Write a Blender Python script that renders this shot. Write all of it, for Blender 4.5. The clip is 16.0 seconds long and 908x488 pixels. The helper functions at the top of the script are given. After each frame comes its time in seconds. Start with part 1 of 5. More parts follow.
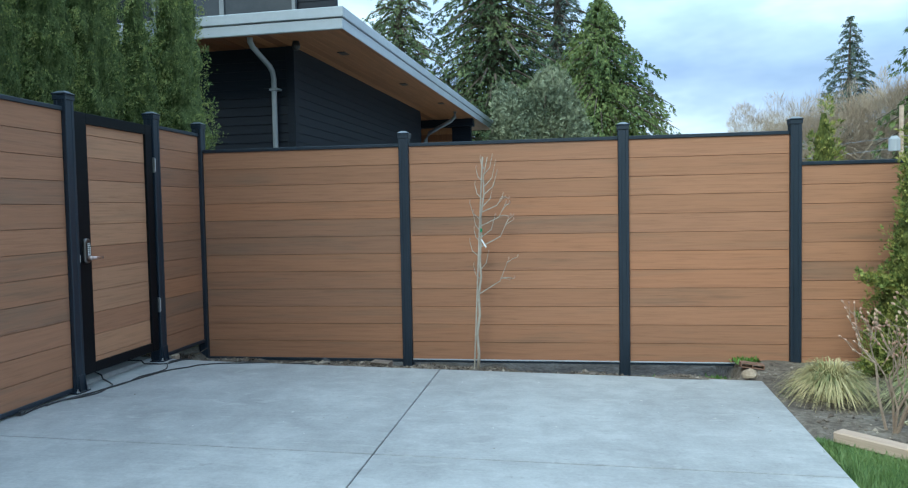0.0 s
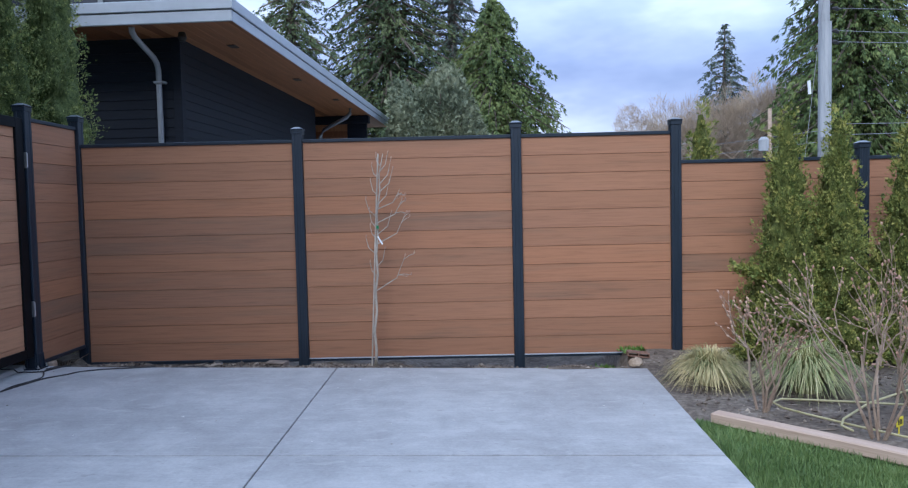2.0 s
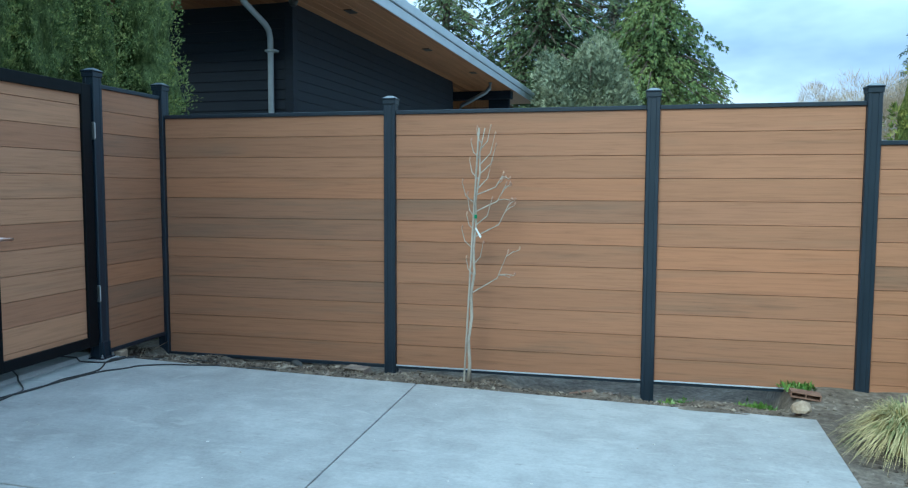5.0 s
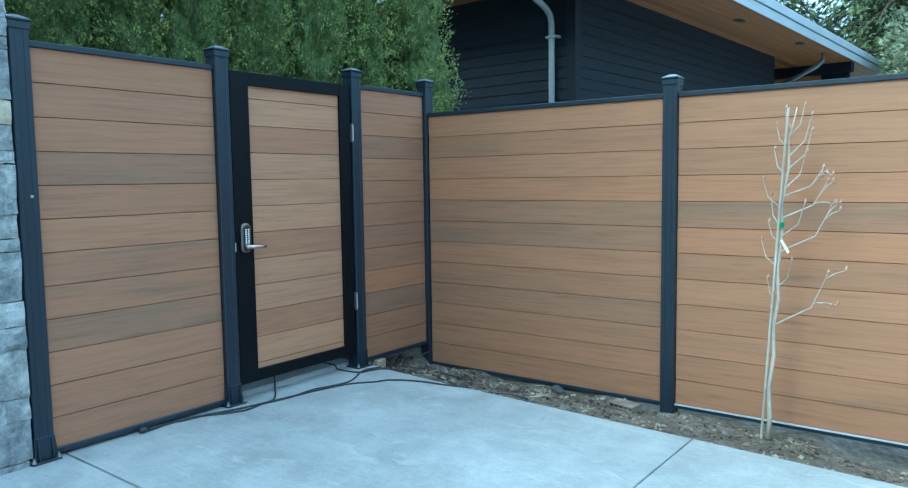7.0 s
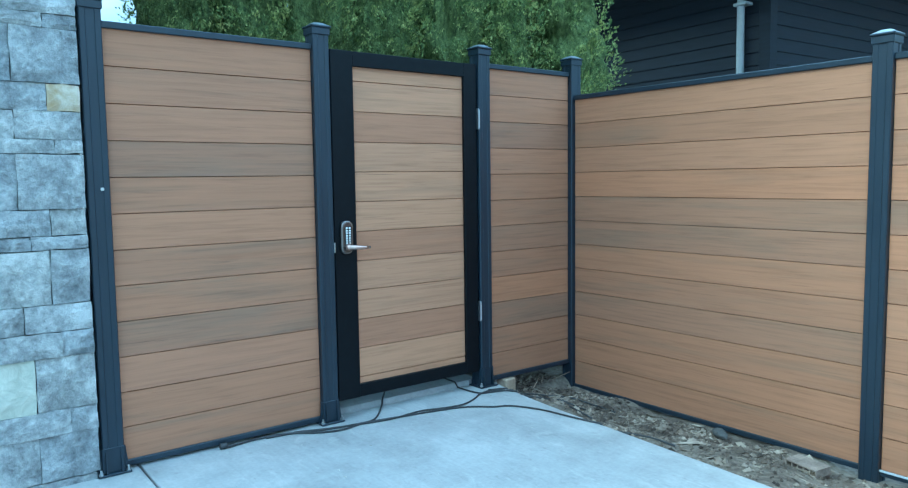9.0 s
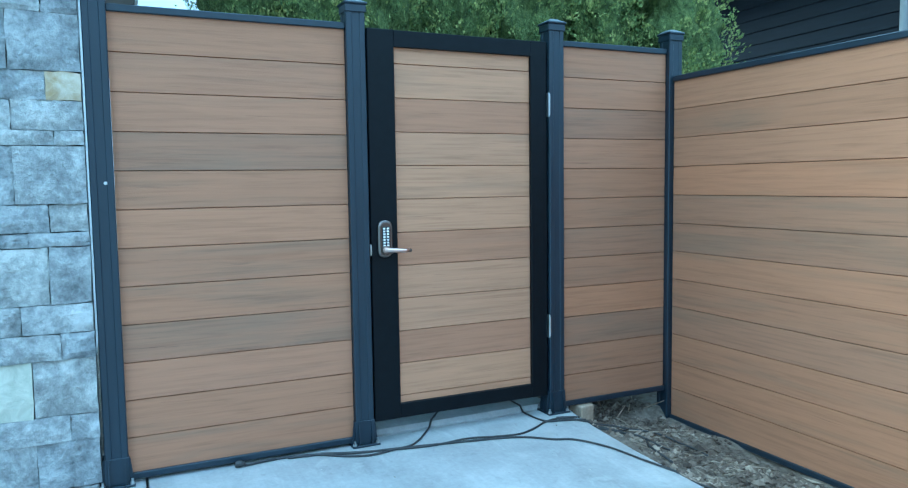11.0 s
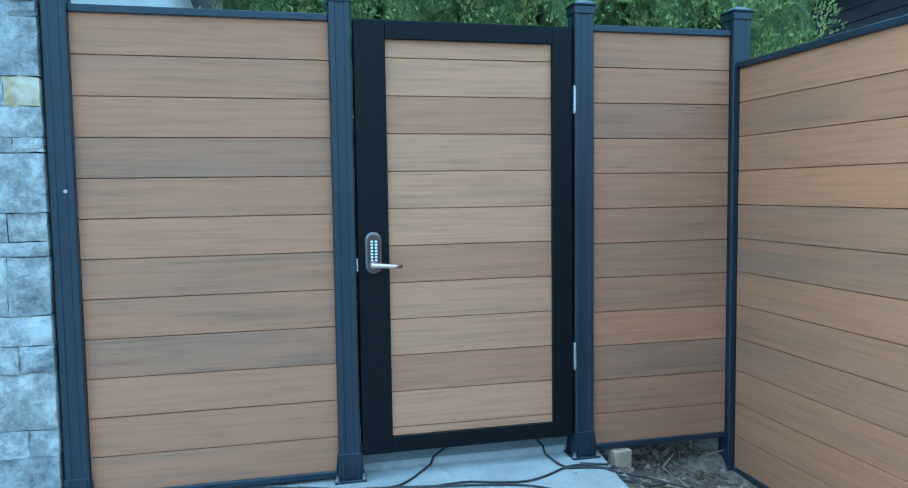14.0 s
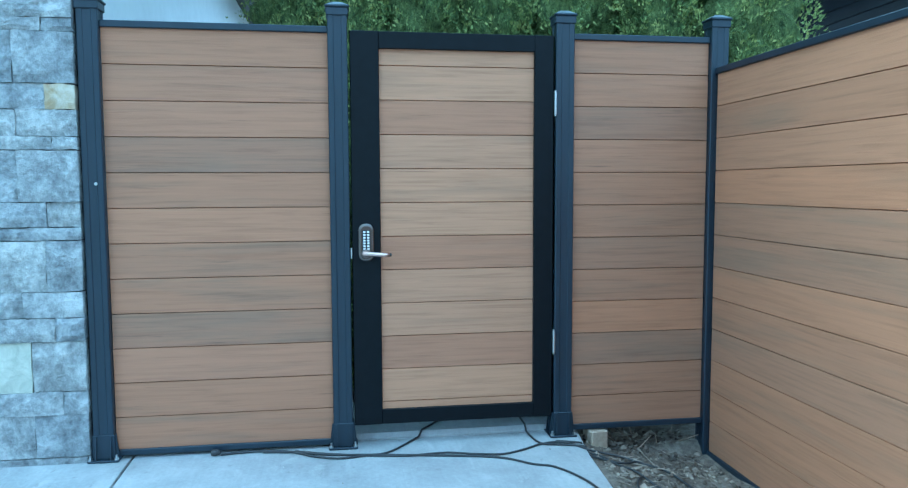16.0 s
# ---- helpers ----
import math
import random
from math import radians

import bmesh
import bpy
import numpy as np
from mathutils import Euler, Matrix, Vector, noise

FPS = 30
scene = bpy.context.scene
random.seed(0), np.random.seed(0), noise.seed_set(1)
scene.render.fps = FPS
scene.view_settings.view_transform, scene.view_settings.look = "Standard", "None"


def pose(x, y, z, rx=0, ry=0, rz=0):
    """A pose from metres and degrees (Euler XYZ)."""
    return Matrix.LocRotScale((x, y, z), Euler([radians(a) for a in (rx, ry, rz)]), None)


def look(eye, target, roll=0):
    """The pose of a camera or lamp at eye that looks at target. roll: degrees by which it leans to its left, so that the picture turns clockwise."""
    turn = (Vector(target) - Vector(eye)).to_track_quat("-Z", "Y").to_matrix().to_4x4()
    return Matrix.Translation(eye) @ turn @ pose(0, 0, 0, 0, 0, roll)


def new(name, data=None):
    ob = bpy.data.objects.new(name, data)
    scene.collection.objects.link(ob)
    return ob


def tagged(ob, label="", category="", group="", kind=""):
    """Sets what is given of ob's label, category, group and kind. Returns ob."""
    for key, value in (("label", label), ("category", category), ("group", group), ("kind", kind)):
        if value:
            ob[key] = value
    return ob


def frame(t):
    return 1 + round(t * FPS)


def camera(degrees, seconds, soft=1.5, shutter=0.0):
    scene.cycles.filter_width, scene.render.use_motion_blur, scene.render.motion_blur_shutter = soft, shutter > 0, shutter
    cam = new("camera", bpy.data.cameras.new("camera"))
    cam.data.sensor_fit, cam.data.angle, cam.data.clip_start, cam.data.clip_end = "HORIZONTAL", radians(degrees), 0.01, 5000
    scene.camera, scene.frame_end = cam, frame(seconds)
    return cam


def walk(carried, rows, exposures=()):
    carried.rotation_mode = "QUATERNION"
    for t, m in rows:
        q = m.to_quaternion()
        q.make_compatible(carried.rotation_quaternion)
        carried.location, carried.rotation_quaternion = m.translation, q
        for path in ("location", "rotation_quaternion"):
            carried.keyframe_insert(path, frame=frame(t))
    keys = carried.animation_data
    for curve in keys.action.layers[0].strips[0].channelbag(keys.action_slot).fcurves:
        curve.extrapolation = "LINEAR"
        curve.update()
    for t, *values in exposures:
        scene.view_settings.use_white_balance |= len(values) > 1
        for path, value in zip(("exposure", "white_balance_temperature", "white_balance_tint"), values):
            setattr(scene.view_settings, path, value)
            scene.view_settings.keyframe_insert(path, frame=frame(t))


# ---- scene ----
cam = camera(63.1, 16.0, soft=1.2)
PATH = [
    (0, (3.228, -6.16, 1.159), (2.921, -4.186, 1.065), -1.1),
    (0.5, (3.236, -6.155, 1.153), (3.022, -4.169, 1.061), -1.2),
    (1, (3.235, -6.161, 1.153), (3.108, -4.167, 1.058), -1.2),
    (1.5, (3.23, -6.172, 1.15), (3.168, -4.175, 1.051), -1.3),
    (2, (3.236, -6.177, 1.152), (3.205, -4.18, 1.046), -1.3),
    (2.5, (3.261, -6.145, 1.158), (3.229, -4.148, 1.042), -1.2),
    (3, (3.339, -5.996, 1.135), (3.28, -4.0, 1.018), -1.1),
    (5.5, (3.514, -4.871, 1.2), (2.879, -2.982, 1.028), -0.2),
    (6, (3.473, -4.657, 1.215), (2.625, -2.853, 1.045), -0.9),
    (6.5, (3.475, -4.43, 1.236), (2.429, -2.734, 1.063), -0.9),
    (7, (3.465, -4.243, 1.237), (2.262, -2.655, 1.064), -0.8),
    (7.5, (3.378, -4.067, 1.225), (2.075, -2.558, 1.058), -1.4),
    (8, (3.359, -3.866, 1.21), (1.946, -2.461, 1.041), -1.5),
    (8.5, (3.354, -3.656, 1.215), (1.854, -2.344, 1.042), -1.1),
    (9, (3.299, -3.47, 1.208), (1.716, -2.26, 1.035), -0.8),
    (11.5, (3.141, -2.58, 1.167), (1.289, -1.846, 0.995), -0.3),
    (12, (3.125, -2.394, 1.174), (1.235, -1.768, 0.987), 0.3),
    (12.5, (3.121, -2.246, 1.169), (1.213, -1.674, 0.986), -0.1),
    (13, (3.073, -2.164, 1.164), (1.154, -1.627, 0.993), -0.3),
    (13.5, (2.993, -2.061, 1.161), (1.062, -1.565, 1.004), -0.6),
    (14, (2.993, -2.008, 1.176), (1.049, -1.557, 1.03), -0.8),
    (14.5, (3.092, -1.911, 1.174), (1.131, -1.542, 1.041), -0.6),
    (15, (3.236, -1.817, 1.175), (1.267, -1.501, 1.027), 0.0),
    (15.5, (3.325, -1.771, 1.176), (1.354, -1.464, 1.023), -0.1),
    (16, (3.329, -1.757, 1.177), (1.357, -1.46, 1.02), -0.2),
]
EXPOSURES = [
    (0.0, 1.0, 5800, -12),
    (0.8, 0.82, 5650, 1),
    (2.0, 0.74, 5600, 9),
    (3.2, 0.74, 5600, 9),
    (5.3, 1.18, 5250, -22),
    (6.3, 1.50, 5100, -25),
    (7.5, 1.80, 4950, -27),
    (9.0, 2.0, 4800, -27),
    (12.0, 2.12, 4680, -26),
    (16.0, 2.12, 4620, -26),
]
walk(cam, [(t, look(e, g, r)) for t, e, g, r in PATH], EXPOSURES)

# ---- world and sun ----
SUN_EL, SUN_ROT = radians(42), radians(196)
world = bpy.data.worlds.new("world")
scene.world = world
world.use_nodes = True
wt = world.node_tree
wt.nodes.clear()


def node(tree, kind, **inputs):
    n = tree.nodes.new(kind)
    for k, v in inputs.items():
        n.inputs[k.replace("_", " ")].default_value = v
    return n


def ramp_of(tree, stops, fac=None):
    r = tree.nodes.new("ShaderNodeValToRGB")
    els = r.color_ramp.elements
    while len(els) < len(stops):
        els.new(0.5)
    for e, (p, c) in zip(els, stops):
        e.position = p
        e.color = (*c, 1)
    if fac is not None:
        tree.links.new(fac, r.inputs["Fac"])
    return r.outputs["Color"]


def node_map(tree, value):
    """Maps -1..1 to 0..1."""
    m = tree.nodes.new("ShaderNodeMapRange")
    m.inputs["From Min"].default_value, m.inputs["From Max"].default_value = -1.0, 1.0
    tree.links.new(value, m.inputs["Value"])
    return m.outputs["Result"]


sky = wt.nodes.new("ShaderNodeTexSky")
sky.sky_type, sky.sun_disc = "NISHITA", False
sky.sun_elevation, sky.sun_rotation = SUN_EL, SUN_ROT
sky.dust_density = 2.0
wtc = wt.nodes.new("ShaderNodeTexCoord")
wmap = wt.nodes.new("ShaderNodeMapping")
wmap.inputs["Scale"].default_value = (1.0, 1.0, 2.6)
wmap.inputs["Location"].default_value = (0.35, 0.1, 0.0)
wt.links.new(wtc.outputs["Generated"], wmap.inputs["Vector"])
wn = node(wt, "ShaderNodeTexNoise", Scale=1.7, Detail=6.0, Roughness=0.55)
wt.links.new(wmap.outputs["Vector"], wn.inputs["Vector"])
cloud_mask = ramp_of(wt, [(0.30, (0.35, 0.35, 0.35)), (0.62, (1, 1, 1))], wn.outputs["Fac"])
wn2 = node(wt, "ShaderNodeTexNoise", Scale=2.6, Detail=5.0, Roughness=0.55)
wt.links.new(wmap.outputs["Vector"], wn2.inputs["Vector"])
cloud_col = ramp_of(wt, [(0.34, (3.9, 4.5, 6.3)), (0.52, (6.4, 7.0, 8.5)), (0.68, (11.4, 11.6, 12.0))], wn2.outputs["Fac"])
wmix = wt.nodes.new("ShaderNodeMix")
wmix.data_type = "RGBA"
wt.links.new(cloud_mask, wmix.inputs[0])
wt.links.new(sky.outputs["Color"], wmix.inputs[6])
wt.links.new(cloud_col, wmix.inputs[7])
# an overcast dome: about twice as bright overhead as at the horizon
wsep = wt.nodes.new("ShaderNodeSeparateXYZ")
wt.links.new(wtc.outputs["Generated"], wsep.inputs[0])
dome = ramp_of(wt, [(0.0, (0.36, 0.37, 0.42)), (0.16, (0.38, 0.40, 0.47)), (0.27, (0.62, 0.64, 0.69)), (0.5, (0.95, 1.0, 1.07)), (1.0, (1.22, 1.35, 1.52))], wsep.outputs["Z"])
wmul = wt.nodes.new("ShaderNodeMix")
wmul.data_type, wmul.blend_type = "RGBA", "MULTIPLY"
wmul.inputs[0].default_value = 1.0
wt.links.new(wmix.outputs[2], wmul.inputs[6])
wt.links.new(dome, wmul.inputs[7])
# thinner, brighter cloud towards +y
side = ramp_of(wt, [(0.0, (0.80, 0.80, 0.80)), (0.5, (0.95, 0.95, 0.95)), (1.0, (1.45, 1.45, 1.45))], node_map(wt, wsep.outputs["Y"]))
wside = wt.nodes.new("ShaderNodeMix")
wside.data_type, wside.blend_type = "RGBA", "MULTIPLY"
wside.inputs[0].default_value = 1.0
wt.links.new(wmul.outputs[2], wside.inputs[6])
wt.links.new(side, wside.inputs[7])
bg = node(wt, "ShaderNodeBackground", Strength=0.1)
wt.links.new(wside.outputs[2], bg.inputs["Color"])
wo = wt.nodes.new("ShaderNodeOutputWorld")
wt.links.new(bg.outputs["Background"], wo.inputs["Surface"])

sun_data = bpy.data.lights.new("sun", "SUN")
sun_data.energy, sun_data.angle, sun_data.color = 1.35, radians(35), (1.0, 0.95, 0.89)
sun = new("sun", sun_data)
sun.matrix_world = look((0, 0, 0), (-math.sin(SUN_ROT) * math.cos(SUN_EL), -math.cos(SUN_ROT) * math.cos(SUN_EL), -math.sin(SUN_EL)))


# ---- materials ----
def material(name, colour, rough=0.7, metal=0.0, spec=0.5, build=None):
    m = bpy.data.materials.new(name)
    m.use_nodes = True
    t = m.node_tree
    b = t.nodes["Principled BSDF"]
    b.inputs["Base Color"].default_value = (*colour, 1)
    b.inputs["Roughness"].default_value = rough
    b.inputs["Metallic"].default_value = metal
    b.inputs["Specular IOR Level"].default_value = spec
    if build:
        build(t, b)
    return m


def coords(t, kind="Object", scale=(1, 1, 1), loc=None):
    tc = t.nodes.new("ShaderNodeTexCoord")
    mp = t.nodes.new("ShaderNodeMapping")
    mp.inputs["Scale"].default_value = scale
    t.links.new(tc.outputs[kind], mp.inputs["Vector"])
    if loc is not None:
        t.links.new(loc, mp.inputs["Location"])
    return mp.outputs["Vector"]


def noise_of(t, vec, scale, detail=4.0, rough=0.55, distort=0.0):
    n = node(t, "ShaderNodeTexNoise", Scale=scale, Detail=detail, Roughness=rough, Distortion=distort)
    t.links.new(vec, n.inputs["Vector"])
    return n.outputs["Fac"]


def mixed(t, fac, a, b, mode="MIX"):
    m = t.nodes.new("ShaderNodeMix")
    m.data_type, m.blend_type = "RGBA", mode
    for i, v in ((0, fac), (6, a), (7, b)):
        if isinstance(v, (int, float)):
            m.inputs[i].default_value = v
        elif isinstance(v, tuple):
            m.inputs[i].default_value = (*v, 1)
        else:
            t.links.new(v, m.inputs[i])
    return m.outputs[2]


def math_of(t, op, a, b=0.0):
    m = t.nodes.new("ShaderNodeMath")
    m.operation = op
    for i, v in ((0, a), (1, b)):
        if isinstance(v, (int, float)):
            m.inputs[i].default_value = v
        else:
            t.links.new(v, m.inputs[i])
    return m.outputs[0]


def bump(t, b, height, strength=0.3, dist=0.01):
    n = node(t, "ShaderNodeBump", Strength=strength, Distance=dist)
    t.links.new(height, n.inputs["Height"])
    t.links.new(n.outputs["Normal"], b.inputs["Normal"])


def random_offset(t, k=40.0):
    oi = t.nodes.new("ShaderNodeObjectInfo")
    c = t.nodes.new("ShaderNodeCombineXYZ")
    m = math_of(t, "MULTIPLY", oi.outputs["Random"], k)
    for i in range(3):
        t.links.new(m, c.inputs[i])
    return oi.outputs["Random"], c.outputs[0]


def simple_var(scale, c0, c1, bump_scale=0.0, bump_strength=0.2, dist=0.005, kind="Object", stretch=(1, 1, 1)):
    def f(t, b):
        v = coords(t, kind, stretch)
        n = noise_of(t, v, scale, 5)
        n2 = noise_of(t, v, scale * 7, 4)
        k = math_of(t, "ADD", math_of(t, "MULTIPLY", n, 0.65), math_of(t, "MULTIPLY", n2, 0.35))
        t.links.new(ramp_of(t, [(0.32, c0), (0.68, c1)], k), b.inputs["Base Color"])
        if bump_scale:
            bump(t, b, noise_of(t, v, bump_scale, 5), bump_strength, dist)
    return f


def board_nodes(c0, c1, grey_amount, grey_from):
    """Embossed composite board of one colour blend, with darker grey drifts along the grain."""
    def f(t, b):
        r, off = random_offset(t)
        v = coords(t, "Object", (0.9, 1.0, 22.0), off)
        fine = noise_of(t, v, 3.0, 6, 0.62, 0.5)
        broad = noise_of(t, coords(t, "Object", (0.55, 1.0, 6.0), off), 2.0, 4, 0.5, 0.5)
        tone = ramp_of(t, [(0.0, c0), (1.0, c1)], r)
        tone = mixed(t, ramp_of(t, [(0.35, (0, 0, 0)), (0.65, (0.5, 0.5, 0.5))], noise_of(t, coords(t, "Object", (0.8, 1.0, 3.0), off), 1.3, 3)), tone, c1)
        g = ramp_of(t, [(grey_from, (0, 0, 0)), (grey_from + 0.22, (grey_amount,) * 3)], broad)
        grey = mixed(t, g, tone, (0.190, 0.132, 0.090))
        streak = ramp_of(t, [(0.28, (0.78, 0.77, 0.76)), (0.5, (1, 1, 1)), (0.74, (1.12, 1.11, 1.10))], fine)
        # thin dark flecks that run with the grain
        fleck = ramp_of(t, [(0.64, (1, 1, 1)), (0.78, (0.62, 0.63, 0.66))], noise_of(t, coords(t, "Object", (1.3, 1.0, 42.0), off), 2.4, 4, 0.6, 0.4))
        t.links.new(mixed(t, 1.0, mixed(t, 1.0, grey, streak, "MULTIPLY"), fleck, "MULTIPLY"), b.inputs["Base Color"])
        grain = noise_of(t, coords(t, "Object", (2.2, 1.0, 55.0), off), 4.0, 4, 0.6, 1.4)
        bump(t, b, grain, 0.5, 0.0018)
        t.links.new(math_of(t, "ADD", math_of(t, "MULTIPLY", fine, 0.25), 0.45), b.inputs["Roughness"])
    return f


JX, JY = 2.262, -2.678


def concrete_nodes(t, b):
    v = coords(t, "Generated", (1, 1, 1))
    g = t.nodes.new("ShaderNodeNewGeometry")
    p = g.outputs["Position"]
    mp = t.nodes.new("ShaderNodeMapping")
    t.links.new(p, mp.inputs["Vector"])
    v = mp.outputs["Vector"]
    big = noise_of(t, v, 0.8, 4, 0.6, 0.3)
    mid = noise_of(t, v, 4.5, 5, 0.65, 0.4)
    fine = noise_of(t, v, 60, 3)
    k = math_of(t, "ADD", math_of(t, "MULTIPLY", big, 0.5), math_of(t, "MULTIPLY", mid, 0.5))
    base = ramp_of(t, [(0.38, (0.25, 0.255, 0.252)), (0.5, (0.345, 0.35, 0.35)), (0.60, (0.44, 0.445, 0.44))], k)
    # dusty scuffs and small dark specks
    sp = mp_stretch(t, p, (1.6, 3.2, 1))
    scuff = ramp_of(t, [(0.58, (0, 0, 0)), (0.74, (0.7, 0.7, 0.7))], noise_of(t, sp, 3.1, 5, 0.6, 0.8))
    base = mixed(t, scuff, base, (0.52, 0.52, 0.50))
    dark = ramp_of(t, [(0.64, (0, 0, 0)), (0.74, (0.55, 0.55, 0.55))], noise_of(t, sp, 9.0, 3, 0.5, 0.6))
    base = mixed(t, dark, base, (0.22, 0.215, 0.205))
    # grime that gathers along the saw cuts
    xyz = t.nodes.new("ShaderNodeSeparateXYZ")
    t.links.new(p, xyz.inputs[0])
    dx = math_of(t, "ABSOLUTE", math_of(t, "SUBTRACT", xyz.outputs["X"], JX))
    dy = math_of(t, "ABSOLUTE", math_of(t, "SUBTRACT", xyz.outputs["Y"], JY))
    near = math_of(t, "ADD", math_of(t, "MINIMUM", dx, dy), math_of(t, "MULTIPLY", noise_of(t, p, 14.0, 4), 0.035))
    grime = ramp_of(t, [(0.012, (0.55, 0.55, 0.55)), (0.028, (0, 0, 0))], near)
    base = mixed(t, grime, base, (0.165, 0.155, 0.140))
    # broom sweeps across the slab
    sweep = noise_of(t, mp_stretch(t, p, (1.2, 26.0, 1)), 2.0, 4, 0.6, 0.5)
    base = mixed(t, 1.0, base, ramp_of(t, [(0.3, (0.93, 0.93, 0.93)), (0.7, (1.05, 1.05, 1.05))], sweep), "MULTIPLY")
    t.links.new(mixed(t, 0.25, base, ramp_of(t, [(0.3, (0.27, 0.27, 0.27)), (0.7, (0.46, 0.46, 0.46))], fine)), b.inputs["Base Color"])
    bump(t, b, math_of(t, "ADD", math_of(t, "MULTIPLY", fine, 0.3), mid), 0.12, 0.004)
    t.links.new(math_of(t, "ADD", math_of(t, "MULTIPLY", mid, 0.3), 0.45), b.inputs["Roughness"])


def mp_stretch(t, vec, s):
    mp = t.nodes.new("ShaderNodeMapping")
    mp.inputs["Scale"].default_value = s
    t.links.new(vec, mp.inputs["Vector"])
    return mp.outputs["Vector"]


def ground_nodes(t, b):
    g = t.nodes.new("ShaderNodeNewGeometry")
    p = g.outputs["Position"]
    xyz = t.nodes.new("ShaderNodeSeparateXYZ")
    t.links.new(p, xyz.inputs[0])
    n1 = noise_of(t, p, 3.0, 6, 0.6)
    n2 = noise_of(t, p, 28.0, 5, 0.65)
    k = math_of(t, "ADD", math_of(t, "MULTIPLY", n1, 0.5), math_of(t, "MULTIPLY", n2, 0.5))
    soil = ramp_of(t, [(0.34, (0.060, 0.047, 0.037)), (0.5, (0.150, 0.124, 0.100)), (0.64, (0.265, 0.230, 0.190))], k)
    lawn = ramp_of(t, [(0.3, (0.050, 0.095, 0.028)), (0.7, (0.095, 0.160, 0.048))], n2)
    # the lawn lies on the house side of the timber edging; the bed and the strip by the fence are bare soil
    line = math_of(t, "ADD", math_of(t, "MULTIPLY", math_of(t, "SUBTRACT", xyz.outputs["X"], 4.6), -1.13), -2.10)
    d = math_of(t, "SUBTRACT", line, xyz.outputs["Y"])
    d = math_of(t, "ADD", d, math_of(t, "MULTIPLY", math_of(t, "SUBTRACT", n1, 0.5), 0.12))
    d = math_of(t, "MINIMUM", d, math_of(t, "SUBTRACT", xyz.outputs["X"], 4.3))
    lawn_mask = ramp_of(t, [(0.48, (0, 0, 0)), (0.52, (1, 1, 1))], math_of(t, "ADD", d, 0.5))
    # unseen ground beyond the fence, made pale to bounce light onto the cedar eaves
    far = ramp_of(t, [(0.0, (0, 0, 0)), (1.0, (1, 1, 1))], math_of(t, "SUBTRACT", xyz.outputs["Y"], 1.0))
    pale_bounce = ramp_of(t, [(0.3, (0.30, 0.29, 0.27)), (0.7, (0.46, 0.45, 0.42))], k)
    t.links.new(mixed(t, far, mixed(t, lawn_mask, soil, lawn), pale_bounce), b.inputs["Base Color"])
    bump(t, b, k, 0.9, 0.03)


def stone_nodes(t, b):
    r, off = random_offset(t)
    v = coords(t, "Object", (1, 1, 1), off)
    n1 = noise_of(t, v, 7.0, 6, 0.65, 0.4)
    n2 = noise_of(t, v, 40.0, 5, 0.7)
    k = math_of(t, "ADD", math_of(t, "MULTIPLY", n1, 0.6), math_of(t, "MULTIPLY", n2, 0.4))
    base = ramp_of(t, [(0.36, (0.15, 0.155, 0.16)), (0.5, (0.32, 0.325, 0.325)), (0.62, (0.52, 0.52, 0.51))], k)
    tint = ramp_of(t, [(0.0, (0.85, 0.87, 0.9)), (0.5, (1.0, 1.0, 1.0)), (1.0, (1.12, 1.1, 1.06))], r)
    t.links.new(mixed(t, 1.0, base, tint, "MULTIPLY"), b.inputs["Base Color"])
    bump(t, b, k, 1.0, 0.035)


def warm_stone_nodes(c0, c1):
    def f(t, b):
        v = coords(t, "Object")
        k = noise_of(t, v, 14.0, 6, 0.65, 0.6)
        t.links.new(ramp_of(t, [(0.35, c0), (0.65, c1)], k), b.inputs["Base Color"])
        bump(t, b, k, 0.8, 0.01)
    return f


def leaf_nodes(c0, c1, c2, patch=1.2, clump=0.45):
    def f(t, b):
        g = t.nodes.new("ShaderNodeNewGeometry")
        n = noise_of(t, g.outputs["Position"], patch, 3)
        spread = ramp_of(t, [(0.36, (0, 0, 0)), (0.64, (1, 1, 1))], n)
        k = math_of(t, "ADD", math_of(t, "MULTIPLY", g.outputs["Random Per Island"], 1.0 - clump), math_of(t, "MULTIPLY", spread, clump))
        t.links.new(ramp_of(t, [(0.1, c0), (0.5, c1), (0.95, c2)], k), b.inputs["Base Color"])
    return f


def siding_nodes(t, b):
    v = coords(t, "Object", (0.6, 0.6, 8.0))
    n = noise_of(t, v, 6.0, 5)
    t.links.new(ramp_of(t, [(0.3, (0.0035, 0.0065, 0.013)), (0.7, (0.008, 0.013, 0.024))], n), b.inputs["Base Color"])
    bump(t, b, n, 0.3, 0.003)


def cedar_nodes(t, b):
    r, off = random_offset(t)
    v = coords(t, "Object", (14.0, 0.6, 1.0), off)
    n = noise_of(t, v, 2.0, 6, 0.6, 0.3)
    tone = ramp_of(t, [(0.0, (0.17, 0.068, 0.030)), (0.5, (0.30, 0.130, 0.057)), (1.0, (0.41, 0.195, 0.090))], r)
    t.links.new(mixed(t, 1.0, tone, ramp_of(t, [(0.3, (0.75, 0.73, 0.7)), (0.65, (1.08, 1.06, 1.04))], n), "MULTIPLY"), b.inputs["Base Color"])
    bump(t, b, n, 0.2, 0.002)


